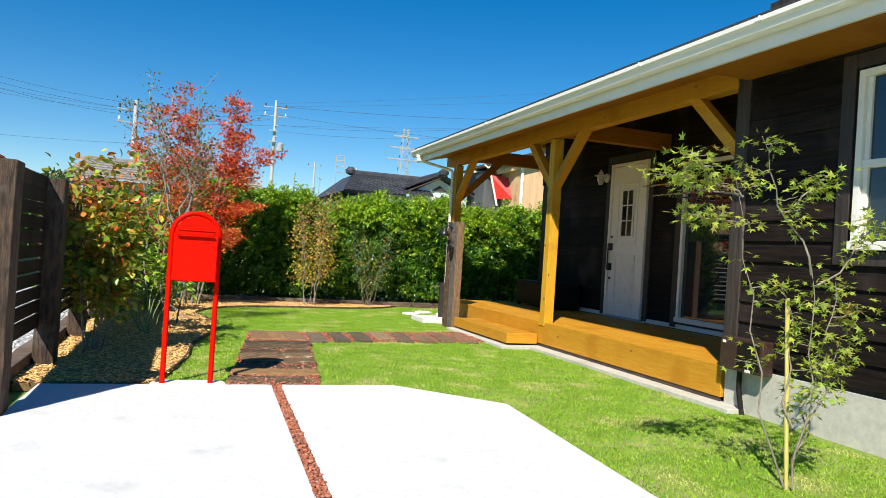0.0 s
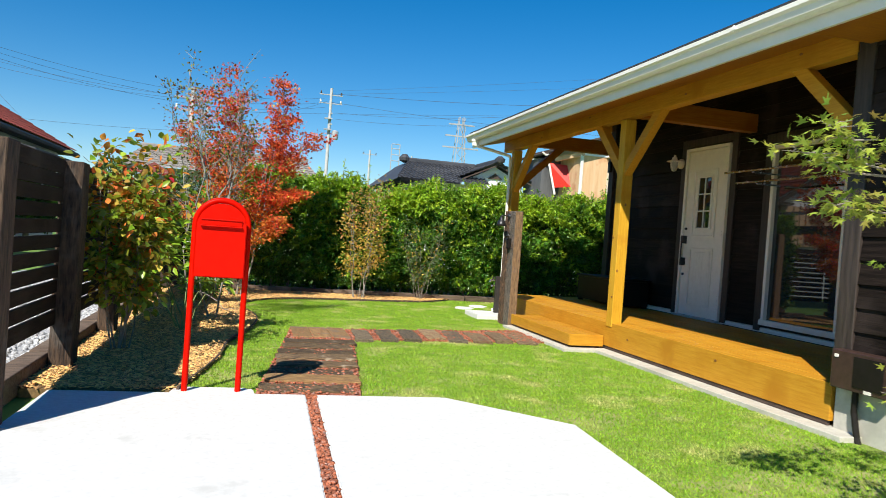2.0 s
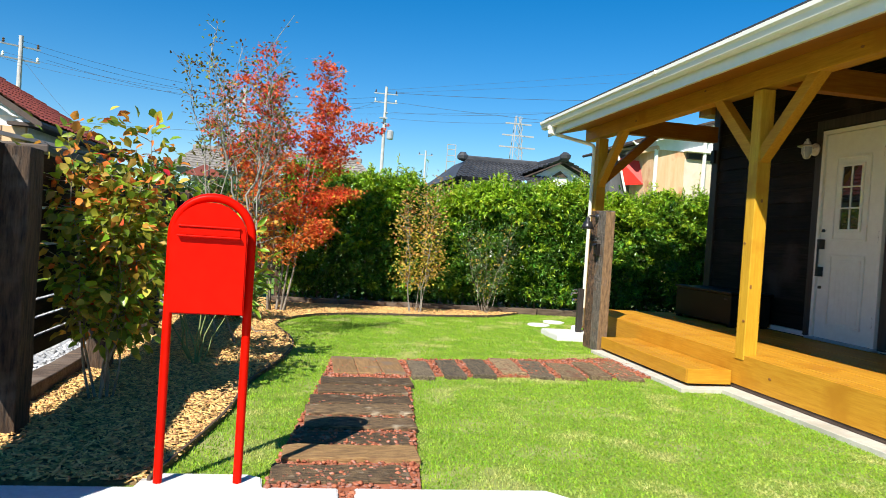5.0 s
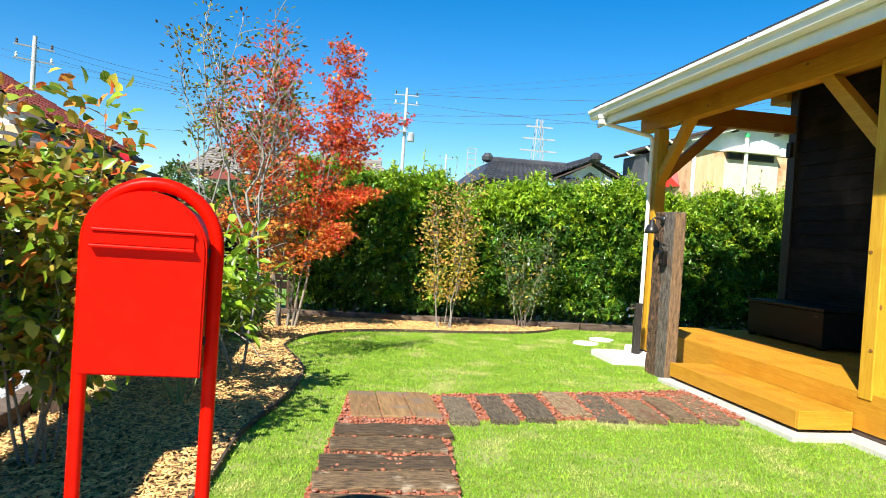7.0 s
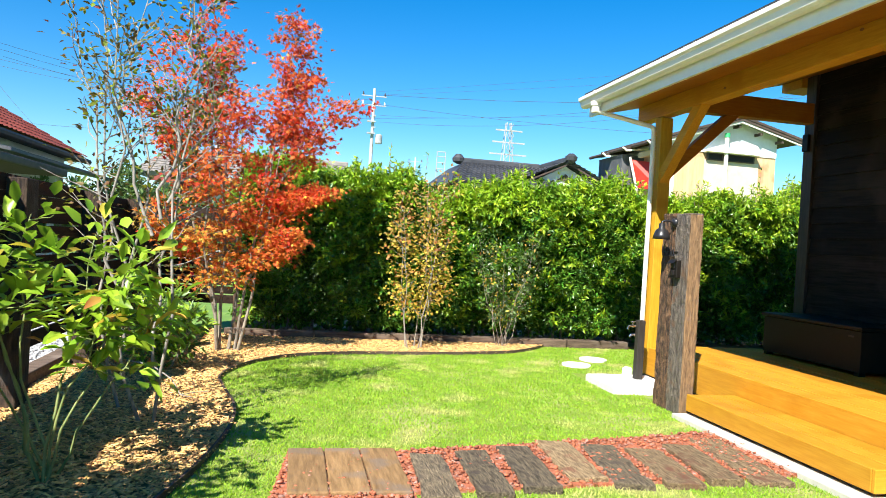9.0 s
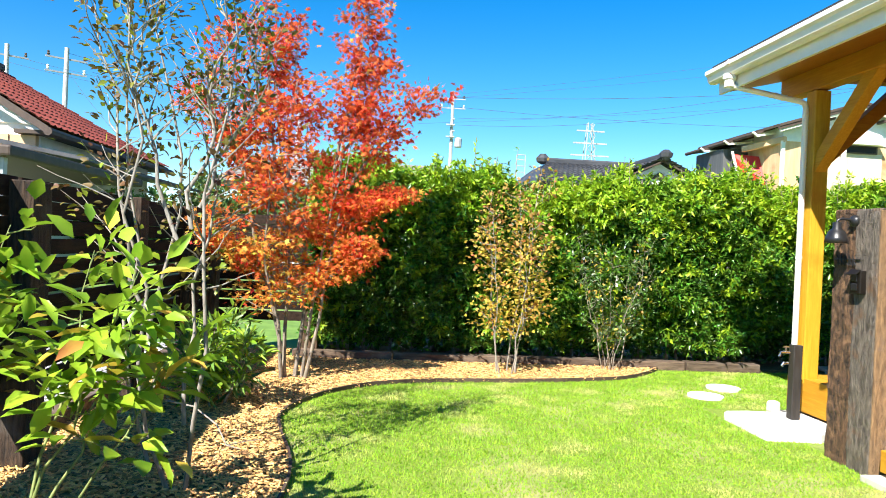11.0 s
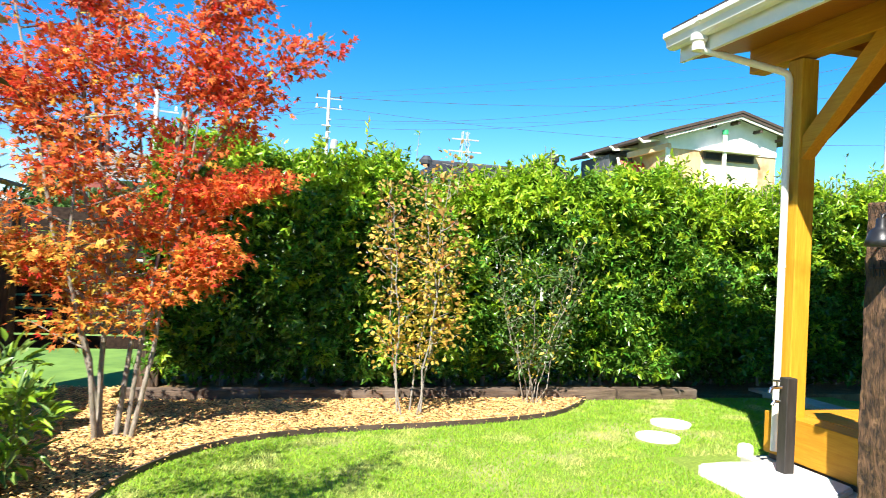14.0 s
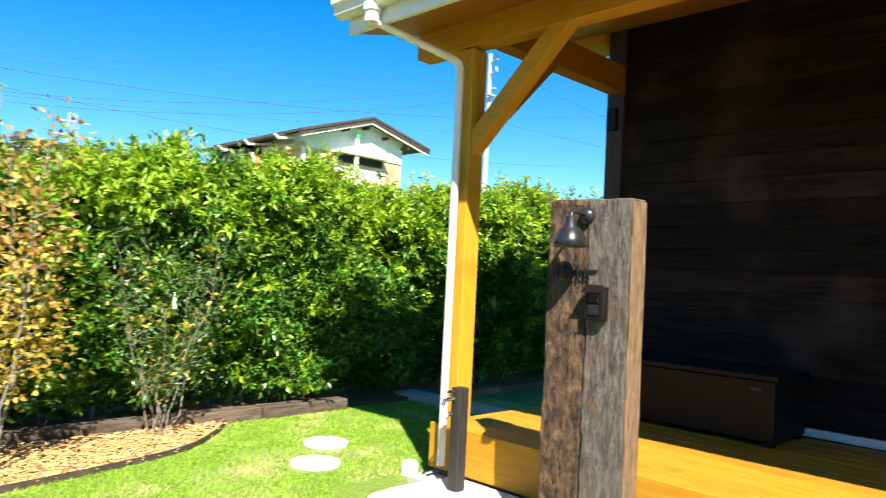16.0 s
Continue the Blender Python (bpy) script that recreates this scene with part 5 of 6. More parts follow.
f = rng.uniform(0, 1, (m, per))
sp = np.stack([x, y, z], 1)[:, None, :] + way[:, None, :] * (f * size[:, None])[:, :, None]
hd = way[:, None, :] * 0.55 + rng.normal(0, 0.62, (m, per, 3))
hd[:, :, 2] -= 0.12
big = rng.uniform(0.8, 1.25, m)
for sel, material, name in ((~tip & (big < 1.0), hedge_leaf, "leaves"), (~tip & (big >= 1.0), hedge_leaf, "leaves"), (tip, hedge_tip, "tip_leaves")):
    k = 0.060 if name == "leaves" and big[sel].mean() < 1 else 0.074
    leaves(name, rng, sp[sel].reshape(-1, 3), hd[sel].reshape(-1, 3), k, k * 0.38, material, hedge, SLIM, flat=0.45)
n = 20000
x = rng.uniform(0.05, 9.4, n)
y = rng.uniform(12.95, 13.75, n)
z = hedge_top(x) - rng.uniform(0, 0.25, n) + 0.05 * np.sin(y * 9)
leaves("tip_leaves", rng, np.stack([x, y, z], 1), np.stack([rng.normal(0, 0.6, n), rng.normal(-0.2, 0.6, n), rng.uniform(0, 1.2, n)], 1), 0.074, 0.026, hedge_tip, hedge, SLIM, flat=0.35)
# upright shoots above the top
sx = rng.uniform(0.1, 9.3, 260)
shoot = bmesh.new()
ss, sh = [], []
for k, x0 in enumerate(sx):
    y0, h0 = rng.uniform(12.95, 13.5), rng.uniform(0.04, 0.20)
    if k < 3:
        h0 = 0.42
        x0 = (1.75, 2.2, 6.9)[k]
    z0 = float(hedge_top(x0)) - 0.1
    tip = (x0 + rng.normal(0, 0.04), y0 + rng.normal(0, 0.04), z0 + h0 + 0.12)
    rod([(x0, y0, z0), tip], [0.004, 0.002], 4, shoot)
    for j in range(9):
        f = rng.uniform(0.3, 1)
        ss.append(np.array([x0, y0, z0]) * (1 - f) + np.array(tip) * f)
        sh.append(rng.normal(0, 1, 3) * np.array([1, 1, 0.4]) + np.array([0, 0, 0.7]))
part("shoot_growth", shoot, bark, hedge)["kind"] = "stuff"
leaves("tip_leaves", rng, np.array(ss), np.array(sh), 0.07, 0.025, hedge_tip, hedge, SLIM, flat=0.3)
for k in range(60):
    x0 = 0.15 + k * 0.155 + rng.uniform(-0.05, 0.05)
    y0 = 13.35 + rng.uniform(-0.12, 0.12)
    part("stem", rod([(x0, y0, -0.06), (x0 + rng.normal(0, 0.05), y0 + rng.normal(0, 0.05), 0.7), (x0 + rng.normal(0, 0.12), y0 + rng.normal(0, 0.1), 1.8)], [0.02, 0.014, 0.005], 6), bark, hedge)
# twiggy inner growth that closes the hedge
n = 34000
x = rng.uniform(0.05, 9.4, n)
z = rng.uniform(0.03, 1.85, n)
leaves("inner_leaves", rng, np.stack([x, rng.uniform(13.2, 13.75, n), z], 1), rng.normal(0, 1, (n, 3)), 0.095, 0.045, hedge_leaf, hedge, SLIM, flat=0.2)

# ---- neighbours and distance ----
def prism(pts, y0, y1):
    """A solid from an x-z outline between two depths."""
    b = bmesh.new()
    f = b.faces.new([b.verts.new((x, y0, z)) for x, z in pts])
    g = bmesh.ops.extrude_face_region(b, geom=[f])
    bmesh.ops.translate(b, verts=[e for e in g["geom"] if isinstance(e, bmesh.types.BMVert)], vec=(0, y1 - y0, 0))
    return b


def tile_rows(parent, name, p00, p10, p01, p11, cols, rows, material, lift=0.05):
    """Rolled roof tiles laid over a four-sided slope: p00-p10 along the eave, p01-p11 along the ridge."""
    p00, p10, p01, p11 = (Vector(p) for p in (p00, p10, p01, p11))
    nrm = (p10 - p00).cross(p01 - p00).normalized()
    if nrm.z < 0:
        nrm = -nrm
    seg = 3
    bm = bmesh.new()
    grid = []
    for j in range(rows):
        for edge in (0, 1):
            v = (j + edge) / rows
            a, c = p00.lerp(p01, v), p10.lerp(p11, v)
            row = []
            for i in range(cols * seg + 1):
                u = i / (cols * seg)
                roll = lift * (0.5 + 0.5 * math.cos(math.tau * i / seg))
                row.append(bm.verts.new(a.lerp(c, u) + nrm * (roll + (lift * 0.7 if edge == 0 else 0.0))))
            grid.append(row)
    for r, s in zip(grid, grid[1:]):
        for i in range(len(r) - 1):
            bm.faces.new((r[i], r[i + 1], s[i + 1], s[i]))
    ob = part(name, bm, material, parent, smooth=False)
    return ob


# house with a black tiled roof
section(0, 0, -0.12)
bh = thing("neighbour_house", (9, 28, 0.06), "low house with black glazed tile roof behind the hedge", "house")
part("wall", slab((6.4, 27.0, 0.06), (10.3, 33.0, 3.35)), plaster, bh)
tile_rows(bh, "roof_slope", (5.2, 25.6, 3.25), (8.7, 25.6, 3.25), (6.2, 28.6, 4.18), (9.0, 28.6, 4.18), 20, 10, roof_tile)
b = bmesh.new()
b.faces.new([b.verts.new(p) for p in ((5.2, 25.6, 3.24), (6.2, 28.6, 4.17), (6.2, 31, 4.17), (5.2, 33, 3.24))])
b.faces.new([b.verts.new(p) for p in ((5.2, 33, 3.24), (6.2, 31, 4.17), (9.0, 31, 4.17), (10, 33, 3.24))])
part("roof_slope", b, roof_tile, bh)
part("ridge", beam((6.05, 28.6, 4.24), (9.0, 28.6, 4.24), 0.28, 0.2, 0.05), roof_tile, bh)
part("ridge_end", turned([(0.05, 0), (0.2, 0.08), (0.22, 0.2), (0.1, 0.34)], (6.05, 28.6, 4.12), 10), roof_tile, bh)
tile_rows(bh, "roof_slope", (7.75, 26.2, 3.54), (7.75, 30.0, 3.54), (9.2, 26.2, 4.20), (9.2, 30.0, 4.20), 14, 8, roof_tile)
tile_rows(bh, "roof_slope", (10.65, 26.2, 3.54), (10.65, 30.0, 3.54), (9.2, 26.2, 4.20), (9.2, 30.0, 4.20), 14, 8, roof_tile)
part("ridge", beam((9.2, 26.05, 4.27), (9.2, 30.0, 4.27), 0.28, 0.2, 0.05), roof_tile, bh)
part("ridge_end", turned([(0.05, 0), (0.18, 0.08), (0.2, 0.2), (0.08, 0.3)], (9.2, 26.1, 4.16), 10), roof_tile, bh)
part("gable", prism([(8.05, 3.2), (10.35, 3.2), (10.35, 3.5), (9.2, 4.09), (8.05, 3.5)], 26.55, 26.7), plaster, bh, "white gable")
part("gable_vent", prism([(8.9, 3.62), (9.5, 3.62), (9.2, 3.84)], 26.5, 26.56), brown_paint, bh, "dark louvred vent")
for s in (-1, 1):
    part("barge_board", beam((9.2, 26.25, 4.14), (9.2 + s * 1.42, 26.25, 3.48), 0.05, 0.05), brown_paint, bh)

# house with the red awning
section()
rh = thing("neighbour_house", (13.3, 23.6, -0.06), "two-storey house with white gable and rusty ochre wall", "house")
HOUSE = pose(13.3, 23.6, 0)
def hpart(name, b, material, parent, label=""):
    bmesh.ops.transform(b, verts=b.verts, matrix=HOUSE)
    return part(name, b, material, parent, label)
hpart("wall", slab((-1.95, 0.0, -0.06), (1.45, 4.0, 4.38)), ochre, rh, "rust-streaked ochre wall")
hpart("gable", prism([(-1.95, 4.382), (1.45, 4.382), (1.45, 5.02), (0.0, 5.385), (-1.95, 4.77)], -0.03, 4.0), plaster, rh, "white gable")
for x1, z1 in ((2.19, 4.86), (-2.3, 4.68)):
    hpart("roof_slope", prism([(0, 5.41), (x1, z1), (x1, z1 + 0.07), (0, 5.48)], -0.45, 4.3), brown_paint, rh, "dark brown roof")
    hpart("barge_board", prism([(0, 5.33), (x1, z1 - 0.08), (x1, z1 - 0.004), (0, 5.406)], -0.43, -0.36), brown_paint, rh)
    hpart("barge_trim", prism([(0, 5.27), (x1 * 0.98, z1 - 0.13), (x1 * 0.98, z1 - 0.085), (0, 5.325)], -0.40, -0.34), white_paint, rh)
for k in range(5):
    hpart("purlin", slab((-1.5 + k * 0.72, -0.34, 4.80 + 0.17 * (2 - abs(k - 2)), ), (-1.43 + k * 0.72, -0.03, 4.88 + 0.17 * (2 - abs(k - 2)))), brown_paint, rh)
# lower roofs stepping back along the side
for k, (x, y, z) in enumerate(((-2.52, 0.35, 4.56), (-2.76, 1.45, 4.47), (-2.98, 2.45, 4.38))):
    hpart("side_roof", prism([(x, z), (-1.96, z + 0.20), (-1.96, z + 0.26), (x, z + 0.07)], y, y + 1.12), brown_paint, rh, "dark brown side roof")
    hpart("eave_gutter", rod([(x - 0.03, y, z + 0.02), (x - 0.03, y + 1.1, z + 0.02)], 0.05, 8), brown_paint, rh)
    hpart("gutter_strap", beam((x - 0.09, y - 0.02, z + 0.06), (x + 0.05, y - 0.02, z - 0.04), 0.07, 0.05, 0.0), white_paint, rh)
    hpart("eave_brace", beam((x + 0.05, y + 0.02, z - 0.02), (-1.96, y + 0.02, z + 0.08), 0.05, 0.06, 0.0), white_paint, rh)
hpart("side_wall", slab((-2.70, 1.75, -0.06), (-1.96, 3.5, 4.36)), mat("dark_cladding", (0.07, 0.072, 0.075), (0.12, 0.12, 0.125), 0.6, scale=(6, 6, 1), bump=0.1), rh, "dark grey clad side wall")
hpart("side_beam", beam((-1.9, -0.05, 4.42), (-2.35, 1.3, 4.30), 0.12, 0.16, 0.01), tan_siding, rh)
hpart("corner_post", slab((-2.0, -0.06, -0.06), (-1.9, 0.0, 4.38)), white_paint, rh, "pale corner strip")
hpart("cream_panel", slab((-0.93, -0.022, -0.06), (0.87, -0.002, 4.16)), mat("cream_wall", (0.56, 0.46, 0.34), (0.66, 0.57, 0.45), 0.9, scale=(3, 3, 3), coarse=1, c3=(0.60, 0.48, 0.34), bump=0.1), rh, "cream rendered wall")
# Dark window band and black panes stand in for shade under the hood.
w = hpart("window", slab((-0.90, -0.10, 4.15), (0.68, -0.035, 4.36), 0.01), brown_paint, rh)
hpart("pane", slab((-0.84, -0.11, 4.18), (-0.42, -0.101, 4.33)), black_plastic, w)
hpart("pane", slab((-0.24, -0.11, 4.18), (0.62, -0.101, 4.33)), black_plastic, w)
hpart("window_hood", slab((-1.0, -0.3, 4.365), (0.78, -0.035, 4.41), 0.01), white_paint, rh)
vent = hpart("vent_pipe", rod([(-0.34, -0.2, 2.5), (-0.34, -0.2, 4.84)], 0.06, 12), white_paint, rh, "white vent pipe")
hpart("cap", rod([(-0.34, -0.2, 4.84), (-0.34, -0.2, 4.96)], 0.08, 12), green_cap, vent, "green cap")
b = bmesh.new()
f = b.faces.new([b.verts.new(q) for q in ((-2.50, 1.60, 4.18), (-1.97, 1.10, 4.08), (-1.97, 0.70, 3.28), (-2.32, 1.30, 3.26))])
g = bmesh.ops.extrude_face_region(b, geom=[f])
bmesh.ops.translate(b, verts=[e for e in g["geom"] if isinstance(e, bmesh.types.BMVert)], vec=(0.01, 0.03, 0.02))
hpart("awning", b, awning_mat, rh, "red sheet awning")
hpart("pole", rod([(-2.34, 1.22, 3.0), (-2.53, 1.56, 4.26)], 0.04, 8), white_paint, rh)

section()

# red-roofed house beyond the fence
section(0, 0, 0.12)
lh = thing("neighbour_house", (-8, 24, -0.18), "house with rust-red roof and white gable beyond the fence", "house")
EX, EZ = -6.0, 3.12
part("wall", slab((-12.5, 21.2, -0.18), (-6.35, 28.2, 3.2)), plaster, lh)
part("gable", prism([(-12.5, 3.2), (-6.35, 3.2), (-9.3, 4.95)], 21.15, 21.4), plaster, lh, "white gable")
cl = part("cladding", slab((-12.5, 21.05, 1.6), (-6.38, 21.19, 2.95)), tan_siding, lh, "tan ribbed cladding")
for k in range(22):
    part("rib", slab((-12.4 + k * 0.26, 21.02, 1.6), (-12.37 + k * 0.26, 21.048, 2.95)), tan_siding, cl)
tile_rows(lh, "roof_slope", (EX, 20.7, EZ), (EX, 29.2, EZ), (-9.3, 20.7, 5.1), (-9.3, 25.2, 5.1), 30, 12, red_roof_mat, 0.04)
tile_rows(lh, "roof_slope", (-12.6, 20.7, EZ), (-12.6, 29.2, EZ), (-9.3, 20.7, 5.1), (-9.3, 25.2, 5.1), 30, 4, red_roof_mat, 0.04)
b = bmesh.new()
b.faces.new([b.verts.new(p) for p in ((EX, 29.2, EZ), (-9.3, 25.2, 5.1), (-12.6, 29.2, EZ))])
part("roof_slope", b, red_roof_mat, lh)
part("ridge", beam((-9.3, 20.6, 5.18), (-9.3, 25.3, 5.18), 0.3, 0.2, 0.05), brown_paint, lh)
part("eave_gutter", rod([(EX + 0.05, 20.6, EZ - 0.12), (EX + 0.05, 29.3, EZ - 0.12)], 0.09, 8), brown_paint, lh)
part("soffit", slab((-6.7, 20.8, EZ - 0.16), (EX, 29.1, EZ - 0.08)), brown_paint, lh)
part("barge_board", beam((EX, 20.68, EZ - 0.08), (-9.3, 20.68, 5.0), 0.06, 0.14), brown_paint, lh)
part("lower_roof", prism([(-6.7, 2.75), (-4.9, 2.45), (-4.9, 2.38), (-6.7, 2.66)], 20.0, 29.0), roof_tile, lh, "dark lean-to roof")
part("lean_to_wall", slab((-6.69, 21.2, 2.72), (-6.6, 28.2, 3.02)), tan_siding, lh)
section()
shed = thing("carport", (-5.5, 17, 0), "low grey carport roof behind the fence", "carport")
part("canopy", slab((-8.0, 14.6, 2.02), (-3.7, 19.5, 2.16), 0.03), brown_paint, shed)
for x in (-7.8, -3.9):
    for y in (14.8, 19.3):
        part("post", slab((x - 0.05, y - 0.05, 0.0), (x + 0.05, y + 0.05, 2.018), 0.005), grey_metal, shed)

# grey-tiled house
gh = thing("neighbour_house", (-2, 32, -0.06), "distant house with weathered grey tile roof", "house")
part("wall", slab((-4.0, 31.0, -0.06), (2.2, 35.0, 3.1)), plaster, gh)
tile_rows(gh, "roof_slope", (-4.8, 30.0, 3.0), (3.0, 30.0, 3.0), (-4.1, 32.0, 3.92), (2.4, 32.0, 3.92), 24, 8, grey_tile)
part("ridge", beam((-4.2, 32.0, 4.0), (2.5, 32.0, 4.0), 0.25, 0.2, 0.05), grey_tile, gh)
b = bmesh.new()
b.faces.new([b.verts.new(p) for p in ((-4.8, 30, 2.99), (-4.1, 32, 3.91), (-4.1, 33, 3.91), (-4.8, 35.5, 2.99))])
part("roof_slope", b, grey_tile, gh)
part("under_eave", prism([(-4.3, 2.75), (-2.6, 2.75), (-3.4, 3.2)], 29.9, 30.0), red_roof_mat, gh, "red-brown gable board")


# utility poles, wires, pylon
def utility_pole(x, y, top, lab, arms=2, turn=0.0, kit=True):
    p = thing("utility_pole", (x, y, -0.06), lab, "utility pole", "utility poles")
    part("shaft", rod([(x, y, -0.06), (x, y, top)], [0.14, 0.085], 12), pole_mat, p)
    c, s = math.cos(turn), math.sin(turn)
    for k in range(arms):
        z = top - 0.45 - 0.55 * k
        part("crossarm", beam((x - 0.75 * c, y - 0.75 * s, z), (x + 0.75 * c, y + 0.75 * s, z), 0.06, 0.06, 0.0), grey_metal, p)
        for q in (-0.65, 0.0, 0.65):
            part("insulator", turned([(0.04, 0), (0.06, 0.05), (0.035, 0.09), (0.055, 0.14), (0.015, 0.18)], (x + q * c, y + q * s, z + 0.05), 8), white_paint if k else brown_paint, p)
    if kit:
        part("transformer", turned([(0.2, 0), (0.22, 0.05), (0.22, 0.5), (0.1, 0.58)], (x + 0.4, y - 0.1, top - 3.3), 12), grey_metal, p)
        for k in range(4):
            part("bracket", slab((x - 0.35 * (k % 2), y - 0.3, top - 1.7 - 0.35 * k), (x + 0.14, y - 0.12, top - 1.62 - 0.35 * k)), grey_metal, p)
    return p
utility_pole(4.84, 47.4, 10.3, "distant concrete utility pole with crossarms and transformer", 2)
utility_pole(-2.51, 34.0, 6.9, "concrete utility pole with two crossarms", 2, 0.2, False)
utility_pole(-11.75, 35.0, 8.3, "concrete utility pole behind the red-roofed house", 2, 0.6, False)
utility_pole(25.5, 30.0, 11.7, "concrete utility pole beyond the hedge", 2, 1.2)
utility_pole(12.0, 75.0, 9.8, "far slim utility pole", 1, 0.0, False)
utility_pole(17.6, 80.0, 10.2, "far slim utility pole", 1, 0.0, False)
def wire(a, c, sag, r=0.014):
    r = r * 0.5
    a, c = Vector(a), Vector(c)
    w = thing("power_line", a, "thin dark overhead power line", "power line", "power lines")
    pts = [a.lerp(c, t / 14) - Vector((0, 0, sag * 4 * (t / 14) * (1 - t / 14))) for t in range(15)]
    part("cable", rod([tuple(p) for p in pts], r, 5), wire_mat, w)
wire((4.9, 47.2, 9.9), (58.0, 40.0, 16.8), 1.6, 0.024)
wire((4.9, 47.2, 9.35), (60.0, 42.0, 12.5), 1.6, 0.02)
wire((5.2, 47.2, 8.7), (25.5, 30.0, 10.2), 1.0, 0.016)
wire((5.2, 47.2, 8.3), (25.5, 30.0, 9.6), 1.0, 0.016)
wire((25.5, 30.0, 11.4), (70.0, 34.0, 13.5), 1.2, 0.016)
wire((25.5, 30.0, 8.6), (70.0, 30.0, 11.8), 0.6, 0.016)
for k in range(3):
    wire((-11.75 + 0.5 * k, 35.0, 8.1 - 0.35 * k), (4.5, 47.3, 9.6 - 0.3 * k), 0.9, 0.014)
wire((-14, 35, 7.6), (-2.5, 34.0, 6.4), 0.35, 0.012)
wire((-14, 35, 7.9), (-2.5, 34.0, 6.5), 0.35, 0.012)
wire((-14, 35, 5.0), (-2.5, 34.0, 5.0), 0.15, 0.012)
wire((-11.7, 35, 7.4), (-6.5, 29.0, 3.2), 0.2, 0.012)
wire((-2.5, 34.0, 6.3), (4.6, 47.2, 9.4), 0.6, 0.014)
wire((3.4, 60.0, 10.4), (90.0, 60.0, 22.0), 0.8, 0.016)
for k in range(2):
    wire((4.84, 47.4, 10.1 - 0.2 * k), (60.0, 40.0, 19.6 - 1.4 * k), 0.5, 0.012)
utility_pole(60.0, 40.5, 20.0, "tall utility pole far beyond the house", 2, 1.2, False)
utility_pole(90.0, 60.0, 22.5, "tall utility pole far beyond the house", 2, 1.2, False)
utility_pole(70.0, 32.0, 14.0, "tall utility pole far beyond the house", 2, 1.2, False)
utility_pole(-14.0, 35.0, 8.3, "concrete utility pole behind the red-roofed house", 1, 0.6, False)
pyl = thing("pylon", (34.7, 120, 0), "far lattice steel electricity pylon", "pylon")
b = bmesh.new()
for sx in (-1, 1):
    for sy in (-1, 1):
        rod([(34.7 + sx * 1.9, 120 + sy * 1.9, -0.06), (34.7 + sx * 0.35, 120 + sy * 0.35, 22.4)], 0.09, 5, b)
part("legs", b, grey_metal, pyl)
b = bmesh.new()
for k in range(11):
    z0, z1 = 2 * k, 2 * k + 2
    w0, w1 = 1.9 - 1.55 * z0 / 22.4, 1.9 - 1.55 * z1 / 22.4
    for s in (-1, 1):
        rod([(34.7 - s * w0, 118.5, z0), (34.7 + s * w1, 118.5, z1)], 0.06, 4, b)
part("lattice", b, grey_metal, pyl)
for z, w in ((21.0, 2.3), (19.0, 2.8), (17.0, 3.2)):
    part("crossarm", beam((34.7 - w, 119.5, z), (34.7 + w, 119.5, z), 0.2, 0.24, 0.0), grey_metal, pyl)
mast = thing("far_sign_mast", (23.3, 119, 0), "far small steel frame mast on a roof", "mast")
b = bmesh.new()
for x in (22.6, 24.0):
    rod([(x, 119, -0.06), (x, 119, 16.4)], 0.08, 5, b)
for z in (13.6, 14.6, 15.6, 16.4):
    rod([(22.6, 119, z), (24.0, 119, z)], 0.08, 5, b)
part("frame", b, grey_metal, mast)


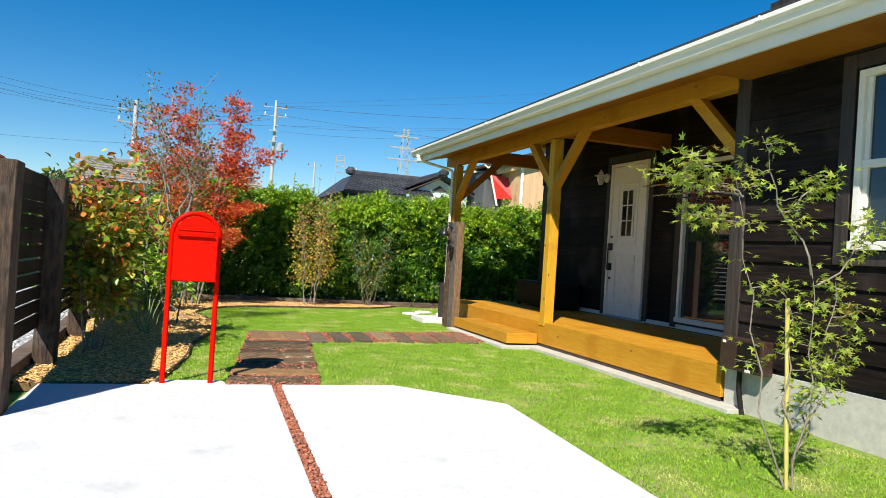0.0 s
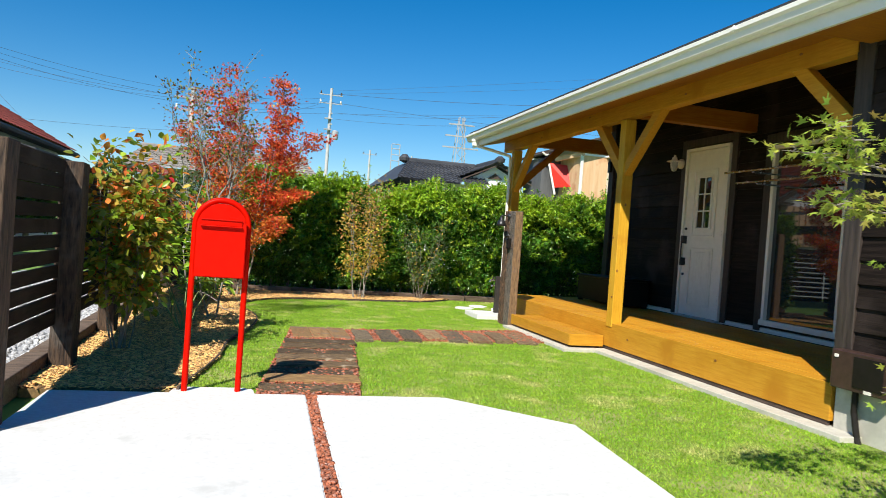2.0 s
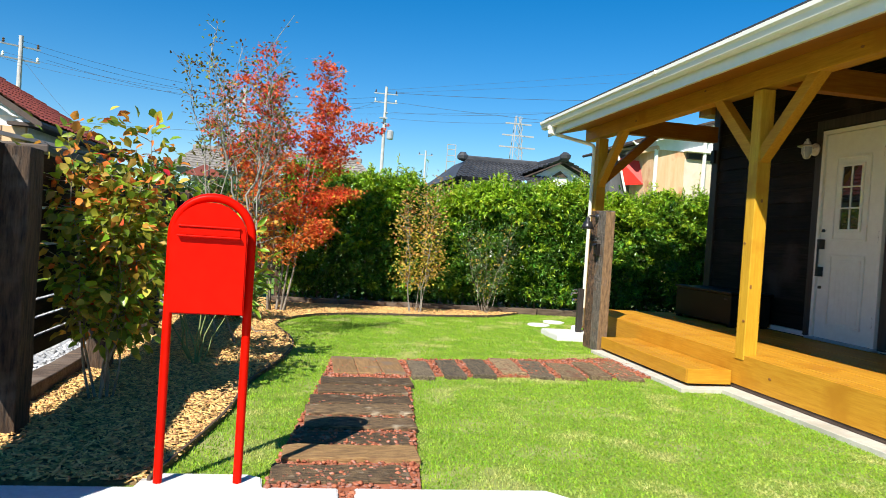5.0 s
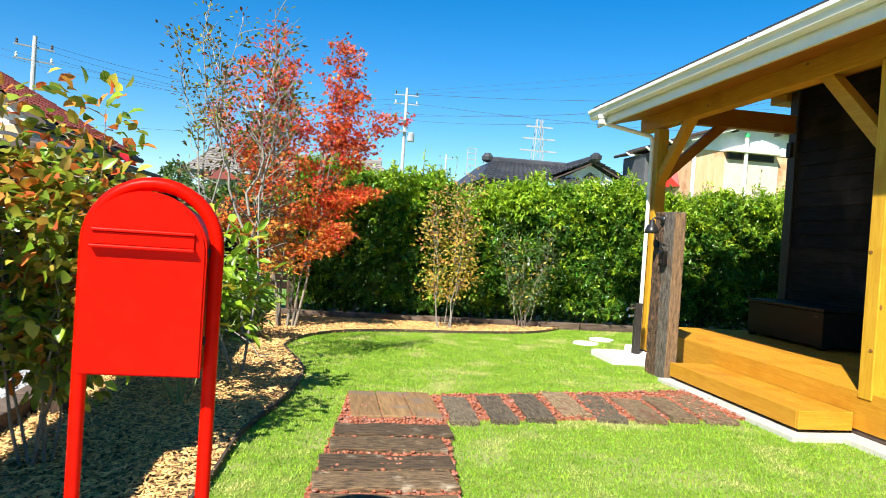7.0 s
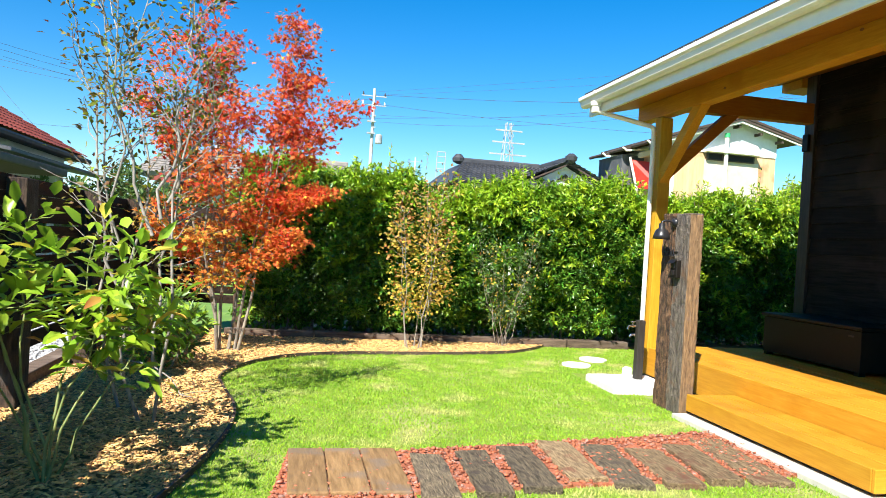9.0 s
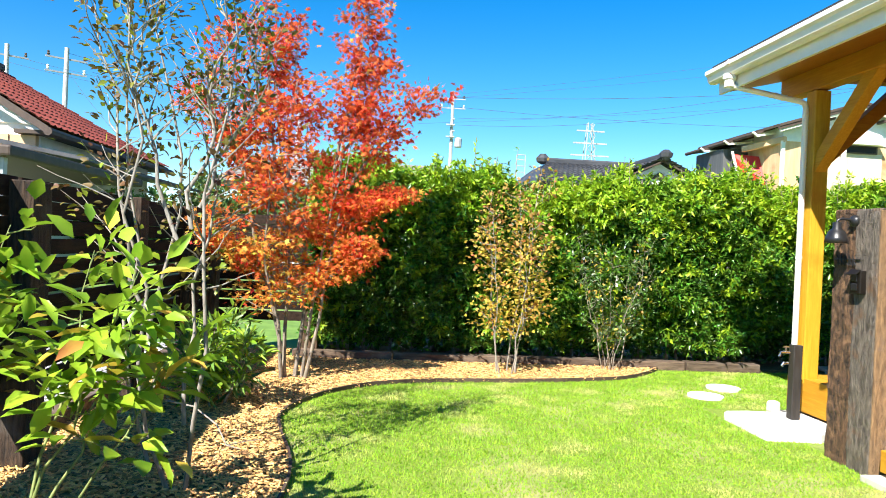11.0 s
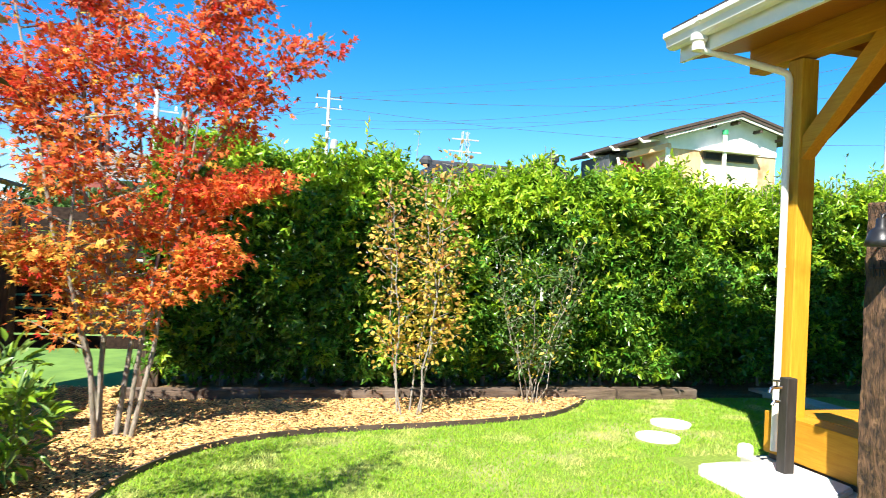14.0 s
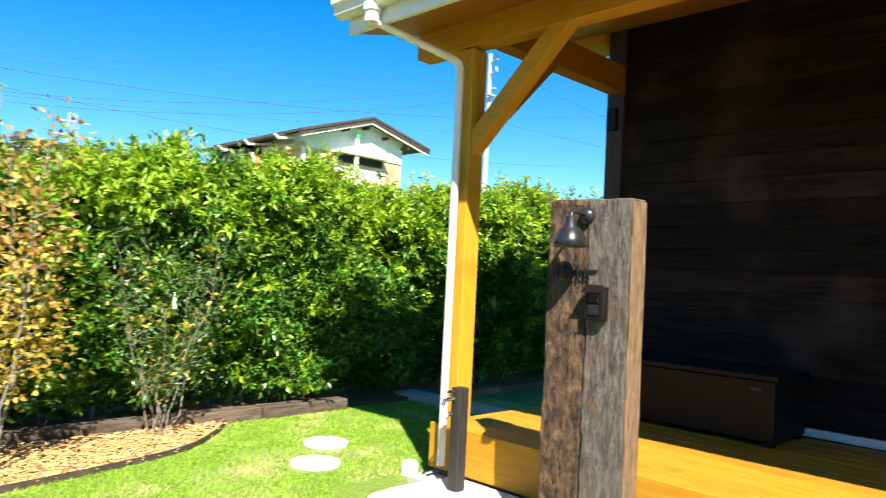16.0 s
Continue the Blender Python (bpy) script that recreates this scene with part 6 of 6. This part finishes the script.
# garden trees behind the fence and a wooded hill
def clump_tree(rng, x, y, h, r, material, lab, count=1600, size=0.14):
    t = thing("garden_tree", (x, y, -0.06), lab, "tree", "garden trees")
    part("trunk", rod([(x, y, -0.06), (x + 0.05, y, h * 0.45), (x, y, h * 0.8)], [0.09, 0.07, 0.03], 8), bark, t)
    cs = [(x + rng.normal(0, r * 0.5), y + rng.normal(0, r * 0.5), h * rng.uniform(0.4, 0.88)) for _ in range(9)]
    pts, hd = [], []
    for c in cs:
        o = rng.normal(0, 1, (count // 9, 3))
        o /= np.linalg.norm(o, axis=1, keepdims=True)
        pts.append(np.array(c) + o * r * 0.42 * rng.uniform(0.6, 1.1, (len(o), 1)))
        hd.append(o + rng.normal(0, 0.5, o.shape))
    leaves("crown", rng, np.concatenate(pts), np.concatenate(hd), size, size * 0.5, material, t, flat=0.3)
rng = np.random.default_rng(140)
clump_tree(rng, -3.6, 26.5, 2.75, 0.9, tree_leaf, "rounded green garden tree beyond the fence")
clump_tree(rng, -2.0, 26.0, 2.6, 0.8, tree_leaf, "rounded green garden tree beyond the fence")
clump_tree(rng, -1.0, 24.5, 2.35, 0.7, bright_leaf, "small bright green garden tree beyond the fence")
clump_tree(rng, -5.0, 30.0, 3.2, 1.0, tree_leaf, "rounded green garden tree beyond the fence")
for k in range(7):
    clump_tree(rng, -7.0 + 1.05 * k, 23.0 + 0.5 * (k % 2), 1.75 + 0.2 * (k % 3), 0.85, tree_leaf if k % 2 else rhodo_leaf, "low rounded green shrub beyond the fence", 1500, 0.17)
clump_tree(rng, 2.2, 30.0, 3.0, 0.9, tree_leaf, "rounded green garden tree beyond the fence")
b = bmesh.new()
rows = []
for j in range(2):
    rows.append([b.verts.new((60 + i * 6, 150 + 40 * j, -0.1 if j == 0 else 12 + 26 * max(0, min(1, (i - 17) / 9)) + 1.2 * math.sin(i * 0.9) + 0.8 * math.sin(i * 2.3))) for i in range(50)])
for i in range(49):
    b.faces.new((rows[0][i], rows[0][i + 1], rows[1][i + 1], rows[1][i]))
tagged(part("backdrop", b, mat("far_wood", (0.05, 0.10, 0.03), (0.09, 0.15, 0.05), 0.95, scale=(0.6, 0.6, 0.6), bump=0.6)), "far wooded hill", "hill", kind="structure")
# plain walls that close the place behind the camera
b = slab((-8, -9.0, -0.06), (5.9, -8.8, 2.2))
tagged(part("wall_south", b, plaster), "plain pale wall closing the plot", "wall", kind="structure")
